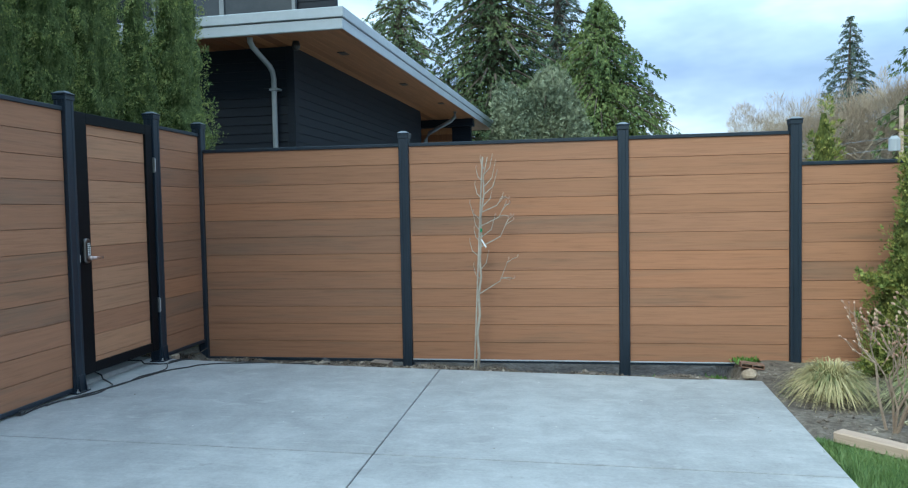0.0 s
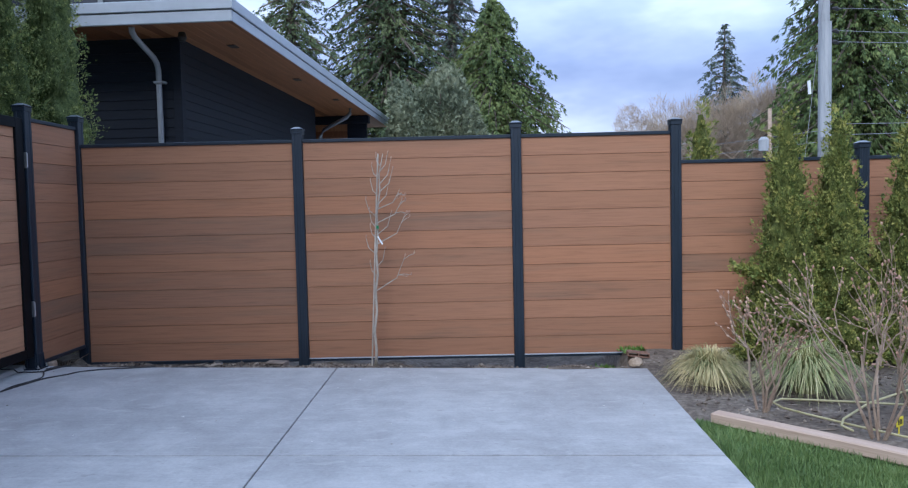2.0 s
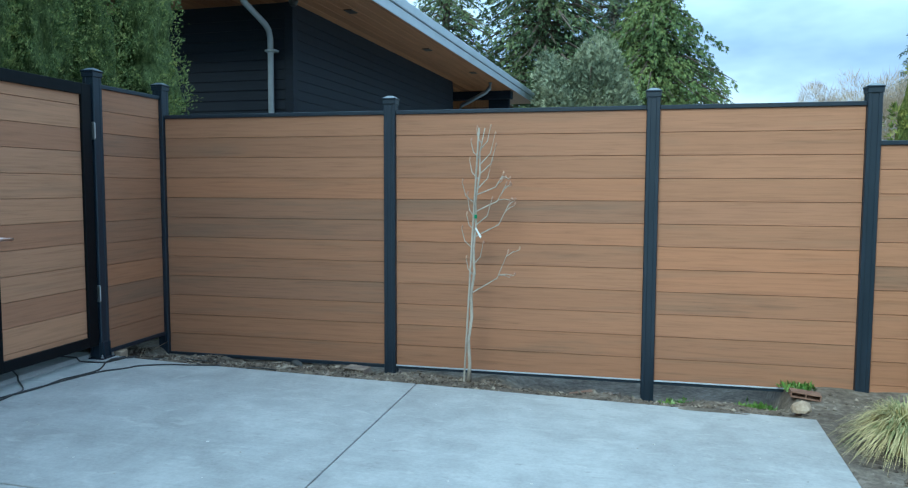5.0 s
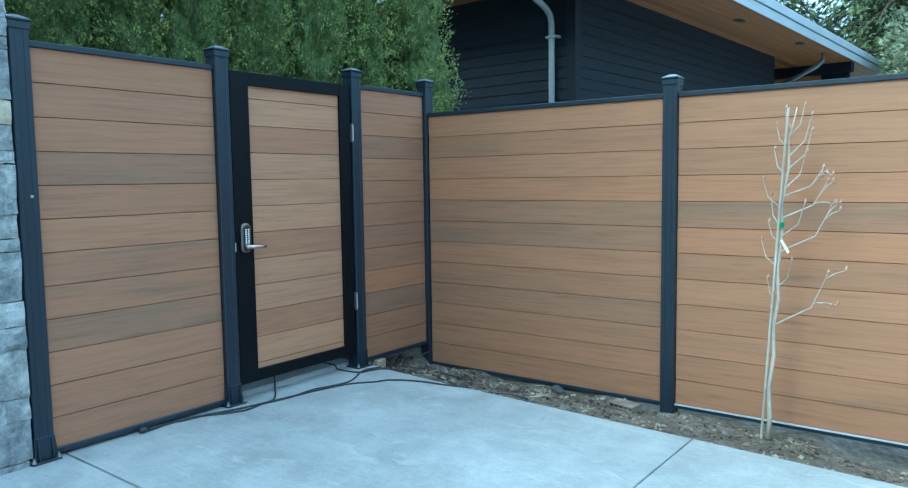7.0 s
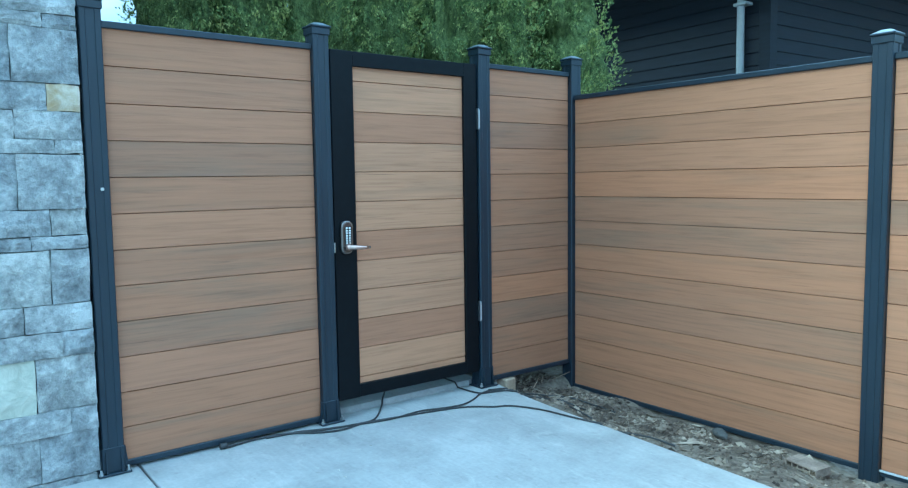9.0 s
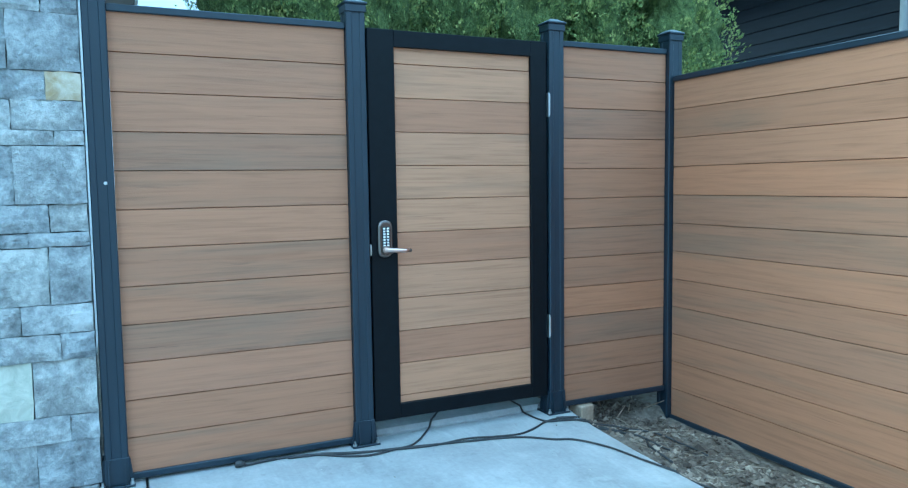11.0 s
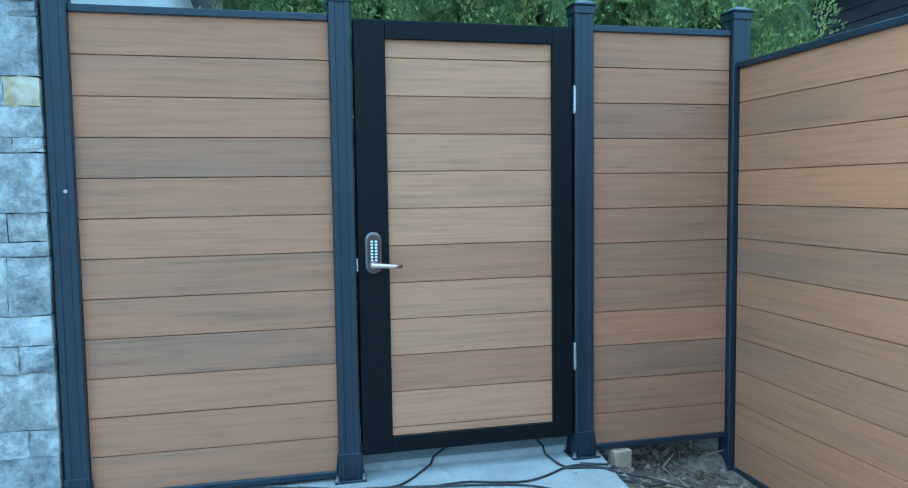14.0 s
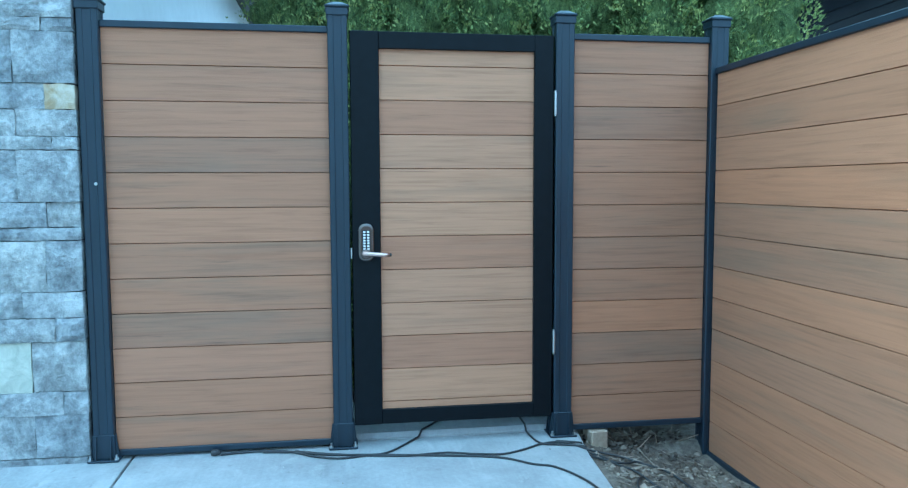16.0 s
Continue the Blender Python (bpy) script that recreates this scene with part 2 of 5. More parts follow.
def post_nodes(t, b):
    v = coords(t, "Object", (1, 1, 0.15))
    n = noise_of(t, v, 18.0, 4)
    t.links.new(ramp_of(t, [(0.3, (0.010, 0.018, 0.030)), (0.7, (0.015, 0.025, 0.040))], n), b.inputs["Base Color"])
    t.links.new(math_of(t, "ADD", math_of(t, "MULTIPLY", n, 0.2), 0.34), b.inputs["Roughness"])


def frame_nodes(t, b):
    n = noise_of(t, coords(t), 25.0, 4)
    t.links.new(ramp_of(t, [(0.3, (0.0015, 0.0028, 0.0048)), (0.7, (0.003, 0.0048, 0.0075))], n), b.inputs["Base Color"])


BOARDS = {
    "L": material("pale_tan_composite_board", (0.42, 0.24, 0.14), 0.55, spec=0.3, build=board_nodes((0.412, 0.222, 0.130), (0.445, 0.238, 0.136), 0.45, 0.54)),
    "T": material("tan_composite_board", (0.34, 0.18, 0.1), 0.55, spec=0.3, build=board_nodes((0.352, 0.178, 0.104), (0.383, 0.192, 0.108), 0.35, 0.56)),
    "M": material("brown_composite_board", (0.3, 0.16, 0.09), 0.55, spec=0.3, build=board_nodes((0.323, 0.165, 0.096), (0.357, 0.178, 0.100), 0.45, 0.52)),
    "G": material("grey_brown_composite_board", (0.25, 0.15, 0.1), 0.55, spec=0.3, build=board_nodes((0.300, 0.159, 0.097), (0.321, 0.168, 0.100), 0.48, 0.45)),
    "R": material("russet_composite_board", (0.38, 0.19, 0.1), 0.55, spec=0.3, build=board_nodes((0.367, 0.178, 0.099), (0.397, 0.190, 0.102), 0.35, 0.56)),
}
POST = material("slate_powder_coat", (0.024, 0.03, 0.04), 0.42, spec=0.5, build=post_nodes)
GATE = material("black_powder_coat", (0.008, 0.009, 0.01), 0.5, spec=0.18, build=frame_nodes)
CONCRETE = material("concrete", (0.42, 0.42, 0.42), 0.6, spec=0.4, build=concrete_nodes)
GROUND = material("soil_and_lawn", (0.1, 0.08, 0.06), 0.95, spec=0.2, build=ground_nodes)
STONE = material("grey_ledgestone", (0.33, 0.33, 0.33), 0.85, spec=0.3, build=stone_nodes)
STONE_GOLD = material("golden_ledgestone", (0.42, 0.33, 0.2), 0.8, spec=0.3, build=warm_stone_nodes((0.36, 0.27, 0.15), (0.56, 0.50, 0.40)))
STONE_PALE = material("pale_ledgestone", (0.5, 0.5, 0.42), 0.85, spec=0.3, build=warm_stone_nodes((0.40, 0.40, 0.33), (0.58, 0.57, 0.48)))
MORTAR = material("dark_mortar", (0.1, 0.1, 0.1), 0.95, build=simple_var(8, (0.05, 0.05, 0.05), (0.13, 0.13, 0.13), 40))
LEVER = material("rose_nickel", (0.62, 0.47, 0.42), 0.34, 1.0, build=lambda t, b: bump(t, b, noise_of(t, coords(t), 60, 3), 0.05, 0.001))
STEEL = material("brushed_nickel", (0.21, 0.19, 0.18), 0.40, 1.0, build=lambda t, b: bump(t, b, noise_of(t, coords(t, "Object", (1, 1, 30)), 30, 3), 0.1, 0.001))
BRONZE = material("dark_bronze", (0.10, 0.072, 0.062), 0.4, 0.8, build=lambda t, b: bump(t, b, noise_of(t, coords(t), 60, 3), 0.05, 0.001))
ZINC = material("zinc_steel", (0.55, 0.56, 0.57), 0.4, 1.0, build=lambda t, b: bump(t, b, noise_of(t, coords(t), 60, 3), 0.1, 0.001))
BUTTON = material("white_button", (0.78, 0.78, 0.76), 0.4)
DARK = material("dark_plastic", (0.02, 0.02, 0.021), 0.5)
RUBBER = material("black_cable_rubber", (0.022, 0.023, 0.026), 0.55, build=simple_var(30, (0.016, 0.017, 0.02), (0.04, 0.04, 0.042)))
SIDING = material("charcoal_siding", (0.022, 0.025, 0.031), 0.65, spec=0.3, build=siding_nodes)
CEDAR = material("cedar_soffit", (0.36, 0.17, 0.075), 0.5, spec=0.4, build=cedar_nodes)
FASCIA = material("grey_metal_fascia", (0.42, 0.46, 0.50), 0.38, 0.0, build=simple_var(2, (0.40, 0.44, 0.49), (0.48, 0.52, 0.57)))
PIPE = material("grey_downpipe", (0.33, 0.36, 0.39), 0.4, build=simple_var(4, (0.28, 0.31, 0.34), (0.38, 0.41, 0.44)))
PIPE_DARK = material("dark_downpipe", (0.18, 0.2, 0.22), 0.4, build=simple_var(4, (0.15, 0.165, 0.185), (0.21, 0.23, 0.25)))
# post slate lightened: the sky's reflection on the cap tops, put into the colour
CAP_SHEEN = material("slate_with_sky_sheen", (0.16, 0.18, 0.20), 0.4, build=simple_var(9, (0.13, 0.15, 0.17), (0.20, 0.22, 0.24)))
WHITE_WALL = material("white_render", (0.75, 0.76, 0.77), 0.75, build=simple_var(2, (0.70, 0.71, 0.72), (0.80, 0.81, 0.82), 60, 0.2))
GLASS = material("window_glass", (0.03, 0.035, 0.04), 0.05, spec=0.8, build=simple_var(1, (0.02, 0.025, 0.03), (0.04, 0.045, 0.05)))
THUJA = material("thuja_foliage", (0.06, 0.1, 0.03), 0.65, spec=0.25, build=leaf_nodes((0.050, 0.092, 0.032), (0.225, 0.285, 0.090), (0.52, 0.53, 0.180), 13.0, 0.62))
THUJA_GOLD = material("young_thuja_foliage", (0.09, 0.13, 0.03), 0.65, spec=0.25, build=leaf_nodes((0.060, 0.100, 0.026), (0.220, 0.255, 0.065), (0.48, 0.44, 0.125), 14.0, 0.6))
THUJA_CORE = material("dense_thuja_sprays", (0.10, 0.14, 0.04), 0.75, spec=0.15, build=simple_var(42, (0.022, 0.042, 0.015), (0.235, 0.285, 0.098), 120, 1.0, 0.03, stretch=(1, 1, 0.55)))
GOLD_CORE = material("dense_young_thuja_sprays", (0.11, 0.14, 0.04), 0.75, spec=0.15, build=simple_var(48, (0.030, 0.050, 0.013), (0.235, 0.255, 0.070), 130, 1.0, 0.03, stretch=(1, 1, 0.55)))
CONIFER = material("conifer_foliage", (0.04, 0.07, 0.035), 0.7, spec=0.2, build=leaf_nodes((0.034, 0.058, 0.031), (0.092, 0.128, 0.061), (0.208, 0.239, 0.099), 0.5))
CONIFER_BLUE = material("blue_conifer_foliage", (0.05, 0.07, 0.055), 0.7, spec=0.2, build=leaf_nodes((0.041, 0.065, 0.053), (0.094, 0.126, 0.096), (0.179, 0.212, 0.152), 0.5))
CEDAR_TREE = material("cedar_foliage", (0.05, 0.085, 0.03), 0.7, spec=0.2, build=leaf_nodes((0.035, 0.061, 0.023), (0.101, 0.146, 0.050), (0.204, 0.239, 0.077), 0.6))
SAGE = material("sage_foliage", (0.14, 0.17, 0.12), 0.7, spec=0.25, build=leaf_nodes((0.086, 0.112, 0.076), (0.188, 0.221, 0.143), (0.329, 0.351, 0.228), 0.9))
LAUREL = material("glossy_green_leaves", (0.06, 0.13, 0.03), 0.4, spec=0.5, build=leaf_nodes((0.049, 0.109, 0.018), (0.106, 0.196, 0.034), (0.195, 0.296, 0.058), 3))
BARK = material("brown_bark", (0.1, 0.075, 0.055), 0.9, build=simple_var(9, (0.055, 0.04, 0.03), (0.14, 0.11, 0.085), 30, 0.7, 0.02, stretch=(1, 1, 0.2)))
PALE_BARK = material("pale_grey_bark", (0.42, 0.37, 0.31), 0.8, build=simple_var(20, (0.30, 0.255, 0.205), (0.58, 0.52, 0.44), 60, 0.5, stretch=(1, 1, 0.3)))
TWIG = material("tan_twigs", (0.3, 0.22, 0.16), 0.85, build=simple_var(14, (0.20, 0.135, 0.095), (0.40, 0.31, 0.23)))
FAR_TWIG = material("hazy_bare_twigs", (0.24, 0.19, 0.15), 0.9, build=leaf_nodes((0.233, 0.178, 0.132), (0.373, 0.296, 0.225), (0.513, 0.420, 0.310), 0.3))
BUD = material("pink_buds", (0.42, 0.25, 0.18), 0.7, build=leaf_nodes((0.30, 0.16, 0.11), (0.45, 0.27, 0.19), (0.55, 0.40, 0.26), 4))
SEDGE = material("variegated_sedge_blades", (0.3, 0.32, 0.14), 0.6, build=leaf_nodes((0.102, 0.156, 0.042), (0.300, 0.330, 0.126), (0.624, 0.564, 0.300), 5))
SEDGE_DRY = material("dry_sedge_blades", (0.4, 0.34, 0.16), 0.6, build=leaf_nodes((0.120, 0.156, 0.048), (0.408, 0.348, 0.156), (0.660, 0.540, 0.288), 5))
BLADE = material("lawn_blades", (0.14, 0.22, 0.07), 0.6, build=leaf_nodes((0.075, 0.135, 0.040), (0.130, 0.205, 0.062), (0.21, 0.285, 0.10), 2))
TIMBER = material("weathered_timber", (0.36, 0.26, 0.19), 0.85, build=simple_var(3, (0.36, 0.255, 0.185), (0.58, 0.445, 0.345), 12, 0.4, stretch=(0.3, 6, 6)))
HOSE = material("pale_hose", (0.42, 0.38, 0.2), 0.55, build=simple_var(6, (0.34, 0.31, 0.15), (0.48, 0.44, 0.26)))
BRICK = material("red_brown_clay", (0.28, 0.14, 0.09), 0.9, build=simple_var(14, (0.12, 0.065, 0.045), (0.27, 0.16, 0.115), 60, 0.5))
BRICK_DUSTY = material("dusty_clay", (0.28, 0.2, 0.16), 0.9, build=simple_var(12, (0.12, 0.095, 0.08), (0.32, 0.26, 0.215), 60, 0.5))
ROCK = material("tan_rock", (0.38, 0.3, 0.22), 0.9, build=simple_var(10, (0.26, 0.19, 0.13), (0.50, 0.40, 0.30), 40, 0.6))
CHIP = material("wood_chips_and_clods", (0.2, 0.16, 0.12), 0.95, build=leaf_nodes((0.035, 0.026, 0.02), (0.14, 0.11, 0.085), (0.40, 0.34, 0.27), 6))
LITTER = material("pale_crumbs", (0.6, 0.58, 0.54), 0.9, build=leaf_nodes((0.15, 0.13, 0.11), (0.5, 0.48, 0.44), (0.75, 0.74, 0.72), 9))
YELLOW = material("yellow_plastic", (0.75, 0.62, 0.03), 0.5)
GREEN_TIE = material("green_tie_tape", (0.03, 0.25, 0.10), 0.5)
WHITE_TAG = material("white_tag_paper", (0.8, 0.82, 0.84), 0.6)
POLE = material("weathered_grey_pole", (0.36, 0.38, 0.40), 0.85, build=simple_var(3, (0.28, 0.30, 0.32), (0.44, 0.46, 0.48), 20, 0.4, stretch=(5, 5, 0.3)))
WIRE = material("grey_wire", (0.22, 0.23, 0.25), 0.5)
ROOF = material("dark_roofing", (0.05, 0.052, 0.056), 0.9, build=simple_var(4, (0.035, 0.037, 0.04), (0.065, 0.068, 0.072), 40))


# ---- mesh helpers ----
class Acc:
    """Collects vertices and faces for one mesh."""

    def __init__(self):
        self.v, self.f = [], []

    def add(self, verts, faces):
        o = len(self.v)
        self.v.extend(verts)
        self.f.extend([tuple(i + o for i in f) for f in faces])
        return self

    def box(self, x0, x1, y0, y1, z0, z1, c=0.0):
        """A box; c chamfers the edges that run along x, y and z alike."""
        if c <= 0:
            vs = [(x, y, z) for z in (z0, z1) for y in (y0, y1) for x in (x0, x1)]
            return self.add(vs, [(0, 2, 3, 1), (4, 5, 7, 6), (0, 1, 5, 4), (2, 6, 7, 3), (0, 4, 6, 2), (1, 3, 7, 5)])
        bm = bmesh.new()
        bmesh.ops.create_cube(bm, size=1.0)
        for q in bm.verts:
            q.co = Vector((x0 + (q.co.x + 0.5) * (x1 - x0), y0 + (q.co.y + 0.5) * (y1 - y0), z0 + (q.co.z + 0.5) * (z1 - z0)))
        bmesh.ops.bevel(bm, geom=bm.edges[:], offset=c, segments=1, affect="EDGES")
        bm.verts.index_update()
        vs = [tuple(q.co) for q in bm.verts]
        fs = [tuple(q.index for q in f.verts) for f in bm.faces]
        bm.free()
        return self.add(vs, fs)

    def tube(self, pts, radii, sides=6, cap=True):
        pts = [Vector(p) for p in pts]
        if isinstance(radii, (int, float)):
            radii = [radii] * len(pts)
        o = len(self.v)
        ref = Vector((0.31, 0.17, 0.93)).normalized()
        for i, p in enumerate(pts):
            d = (pts[min(i + 1, len(pts) - 1)] - pts[max(i - 1, 0)]).normalized()
            a = d.cross(ref)
            if a.length < 0.05:
                a = d.cross(Vector((1, 0, 0)))
            a.normalize()
            b = d.cross(a)
            for k in range(sides):
                w = 2 * math.pi * k / sides
                self.v.append(tuple(p + (a * math.cos(w) + b * math.sin(w)) * radii[i]))
        for i in range(len(pts) - 1):
            for k in range(sides):
                k2 = (k + 1) % sides
                self.f.append((o + i * sides + k, o + i * sides + k2, o + (i + 1) * sides + k2, o + (i + 1) * sides + k))
        if cap:
            self.f.append(tuple(o + k for k in range(sides))[::-1])
            self.f.append(tuple(o + (len(pts) - 1) * sides + k for k in range(sides)))
        return self

    def prism(self, ring, z0, z1):
        """A closed outline in x and y, drawn up from z0 to z1."""
        n = len(ring)
        vs = [(x, y, z0) for x, y in ring] + [(x, y, z1) for x, y in ring]
        return self.add(vs, [tuple(range(n))[::-1], tuple(range(n, 2 * n))] + [(i, (i + 1) % n, n + (i + 1) % n, n + i) for i in range(n)])

    def mesh(self, name, mat, smooth=False):
        me = bpy.data.meshes.new(name)
        me.from_pydata(self.v, [], self.f)
        me.materials.append(mat)
        if smooth:
            me.polygons.foreach_set("use_smooth", [True] * len(me.polygons))
        me.update()
        return me


def part(name, acc, mat, parent=None, label="", smooth=False, at=None):
    me = acc if isinstance(acc, bpy.types.Mesh) else acc.mesh(name, mat, smooth)
    ob = new(name, me)
    if parent is not None:
        ob.parent = parent
    if at is not None:
        ob.matrix_basis = at
    return tagged(ob, label)


def thing(name, label, category, at=None, group="", kind=""):
    ob = new(name)
    ob.empty_display_size = 0.1
    if at is not None:
        ob.matrix_basis = at
    return tagged(ob, label, category, group, kind)


def quads_mesh(name, verts, mat):
    """A mesh of loose quads from an (n, 4, 3) array."""
    n = len(verts)
    me = bpy.data.meshes.new(name)
    me.vertices.add(n * 4)
    me.vertices.foreach_set("co", np.ascontiguousarray(verts, dtype=np.float32).ravel())
    me.loops.add(n * 4)
    me.loops.foreach_set("vertex_index", np.arange(n * 4, dtype=np.int32))
    me.polygons.add(n)
    me.polygons.foreach_set("loop_start", np.arange(0, n * 4, 4, dtype=np.int32))
    me.materials.append(mat)
    me.update(calc_edges=True)
    return me


def unit(a):
    return a / np.maximum(np.linalg.norm(a, axis=-1, keepdims=True), 1e-6)


def sprays(rng, p, d, length, width, blades=3, fan=0.6):
    """Leaf sprays at points p along directions d: fans of narrow lozenges."""
    n = len(p)
    d = unit(d)
    s = unit(np.cross(d, unit(rng.normal(size=(n, 3)))))
    ln = length * rng.uniform(0.6, 1.3, (n, 1))
    out = []
    for k in range(blades):
        a = (k - (blades - 1) / 2) * fan + rng.normal(0, 0.15, (n, 1))
        dk = d * np.cos(a) + s * np.sin(a)
        sk = s * np.cos(a) - d * np.sin(a)
        lk = ln * (1.0 if abs(k - (blades - 1) / 2) < 0.6 else 0.75)
        w = width * rng.uniform(0.7, 1.3, (n, 1))
        nrm = np.cross(dk, sk)
        mid = p + dk * lk * 0.5 + nrm * w * 0.25
        out.append(np.stack([p, mid + sk * w, p + dk * lk, mid - sk * w], axis=1))
    return np.concatenate(out)


# ---- ground and concrete ----
def slab_z(x):
    return -0.0165 * max(x, 0.0)


def ground_z(x, y):
    """Soil height: sunk strip between slab and fence, bed beside the slab."""
    n = noise.noise((x * 2.1, y * 2.1, 0.3)) * 0.022 + noise.noise((x * 7, y * 7, 1.7)) * 0.012
    if x > 4.5:
        base = -0.10
    else:
        edge = -0.72 - 0.022 * x
        k = min(max((y - edge) / 0.65, 0.0), 1.0)
        base = slab_z(x) - 0.012 - 0.115 * k + 0.03 * noise.noise((x * 3.1, y * 3.1, 4.0))
        pit = min(1.0, max(0.0, (x - 2.65) / 0.2)) * min(1.0, max(0.0, (4.75 - x) / 0.15)) * min(1.0, max(0.0, (y + 0.34) / 0.14))
        base -= (0.085 + 0.06 * noise.noise((x * 4, 0, 9))) * pit
    if y < -0.74 - 0.021 * x and x < 4.5:
        return slab_z(x) - 0.07
    if x < -0.02:
        base = -0.08 if y > -0.6 else -0.12
    return base + n


def axis_steps(bounds):
    out = []
    for a, b, s in bounds:
        out += list(np.arange(a, b, s))
    return out + [bounds[-1][1]]


gx = axis_steps([(-400, -40, 60), (-40, -4, 6), (-4, -0.5, 0.5), (-0.5, 7.5, 0.06), (7.5, 14, 0.8), (14, 50, 6), (50, 400, 50)])
gy = axis_steps([(-400, -40, 60), (-40, -12, 5), (-12, -4, 0.5), (-4, 0.4, 0.06), (0.4, 3, 0.4), (3, 40, 5), (40, 400, 60)])
acc = Acc()
acc.v = [(float(x), float(y), ground_z(float(x), float(y))) for y in gy for x in gx]
W = len(gx)
acc.f = [(j * W + i, j * W + i + 1, (j + 1) * W + i + 1, (j + 1) * W + i) for j in range(len(gy) - 1) for i in range(W - 1)]
ground = part("ground", acc, GROUND, smooth=True)
tagged(ground, "bare brown soil and green lawn", "ground", kind="structure")

pavement = thing("pavement", "pale broom-finished concrete driveway slabs with saw-cut joints", "pavement", kind="structure")
GAP, GAPX = 0.0055, 0.003


def far_edge(x):
    return -0.705 - 0.021 * x + 0.05 * math.exp(-max(x, 0.0) / 0.25)


def slab_piece(x0, x1, y0, y1, far, right):
    """One slab with eased edges, falling gently away from the gate."""
    a = Acc()
    c = 0.003
    n = max(2, int((x1 - x0) / 0.3))
    xs = [x0, x0 + c] + [x0 + (x1 - x0) * i / n for i in range(1, n)] + [x1 - c, x1]
    rows = []
    for k in range(4):
        row = []
        for i, x in enumerate(xs):
            if right:
                ye = (y0, y0, far_edge(x) if far else y1, far_edge(x) if far else y1)[k]
                x = x0 + (x - x0) * (4.545 + 0.045 * (ye + 0.8) - x0) / (x1 - x0)
            yt = far_edge(x) + 0.008 * noise.noise((x * 9, 0, 5)) if far else y1
            y = (y0, y0 + c, yt - c, yt)[k]
            z = slab_z(x) - (c * 0.8 if k in (0, 3) or i in (0, len(xs) - 1) else 0)
            row.append((x, y, z))
        rows.append(row)
    nx = len(xs)
    vs = [p for r in rows for p in r]
    fs = [(k * nx + i, k * nx + i + 1, (k + 1) * nx + i + 1, (k + 1) * nx + i) for k in range(3) for i in range(nx - 1)]
    rim = [i for i in range(nx)] + [k * nx + nx - 1 for k in (1, 2, 3)] + [3 * nx + i for i in range(nx - 2, -1, -1)] + [k * nx for k in (2, 1)]
    o = len(vs)
    vs += [(vs[i][0], vs[i][1], -0.22) for i in rim]
    m = len(rim)
    fs += [(rim[(i + 1) % m], rim[i], o + i, o + (i + 1) % m) for i in range(m)]
    a.add(vs, fs)
    return a


for x0, x1, y0, y1, far, right in ((-0.045, JX - GAPX, JY + GAP, 0, True, False), (JX + GAPX, 4.545, JY + GAP, 0, True, True), (-0.045, JX - GAPX, -9, JY - GAP, False, False), (JX + GAPX, 4.5, -9, JY - GAP, False, True)):
    part("slab", slab_piece(x0, x1, y0, y1, far, right), CONCRETE, pavement)
a = Acc().box(-0.04, 4.15, -9, -0.85, -0.25, -0.11)
part("slab_bed", a, MORTAR, pavement)

step = part("concrete_step", Acc().box(-0.60, -0.05, -2.70, -0.72, -0.2, 0.026, 0.018), CONCRETE)
tagged(step, "low raised concrete path beyond the gate", "step", kind="structure")


# ---- composite fence ----
PW = 0.085


def post_mesh(z0, z1):
    """An aluminium post with a shallow channel down each face."""
    h, g, d = PW / 2, 0.016, 0.003
    side = [(-h + 0.004, -h), (-g - 0.003, -h), (-g, -h + d), (g, -h + d), (g + 0.003, -h), (h - 0.004, -h), (h, -h + 0.004)]
    ring = []
    for k in range(4):
        c, s = round(math.cos(k * math.pi / 2)), round(math.sin(k * math.pi / 2))
        ring += [(x * c - y * s, x * s + y * c) for x, y in side]
    return Acc().prism(ring, z0, z1)


def cap_mesh(z):
    """A post cap: skirt, flange and a low pyramid."""
    a = Acc()
    h = PW / 2
    a.box(-h - 0.005, h + 0.005, -h - 0.005, h + 0.005, z - 0.045, z - 0.012, 0.003)
    a.box(-h - 0.010, h + 0.010, -h - 0.010, h + 0.010, z - 0.012, z, 0.004)
    return a


def cap_top_mesh(z):
    """The cap's low pyramid."""
    a, h = Acc(), PW / 2
    b, t = h + 0.004, h * 0.45
    vs = [(-b, -b, z), (b, -b, z), (b, b, z), (-b, b, z), (-t, -t, z + 0.016), (t, -t, z + 0.016), (t, t, z + 0.016), (-t, t, z + 0.016)]
    a.add(vs, [(4, 5, 6, 7)] + [(i, (i + 1) % 4, 4 + (i + 1) % 4, 4 + i) for i in range(4)])
    return a


def foot_mesh():
    """A bolted post shoe: plate and close sleeve."""
    a = Acc()
    a.box(-0.064, 0.064, -0.064, 0.064, 0.0, 0.009, 0.002)
    h = PW / 2 + 0.0025
    a.box(-h, h, -h, h, 0.009, 0.115, 0.002)
    return a


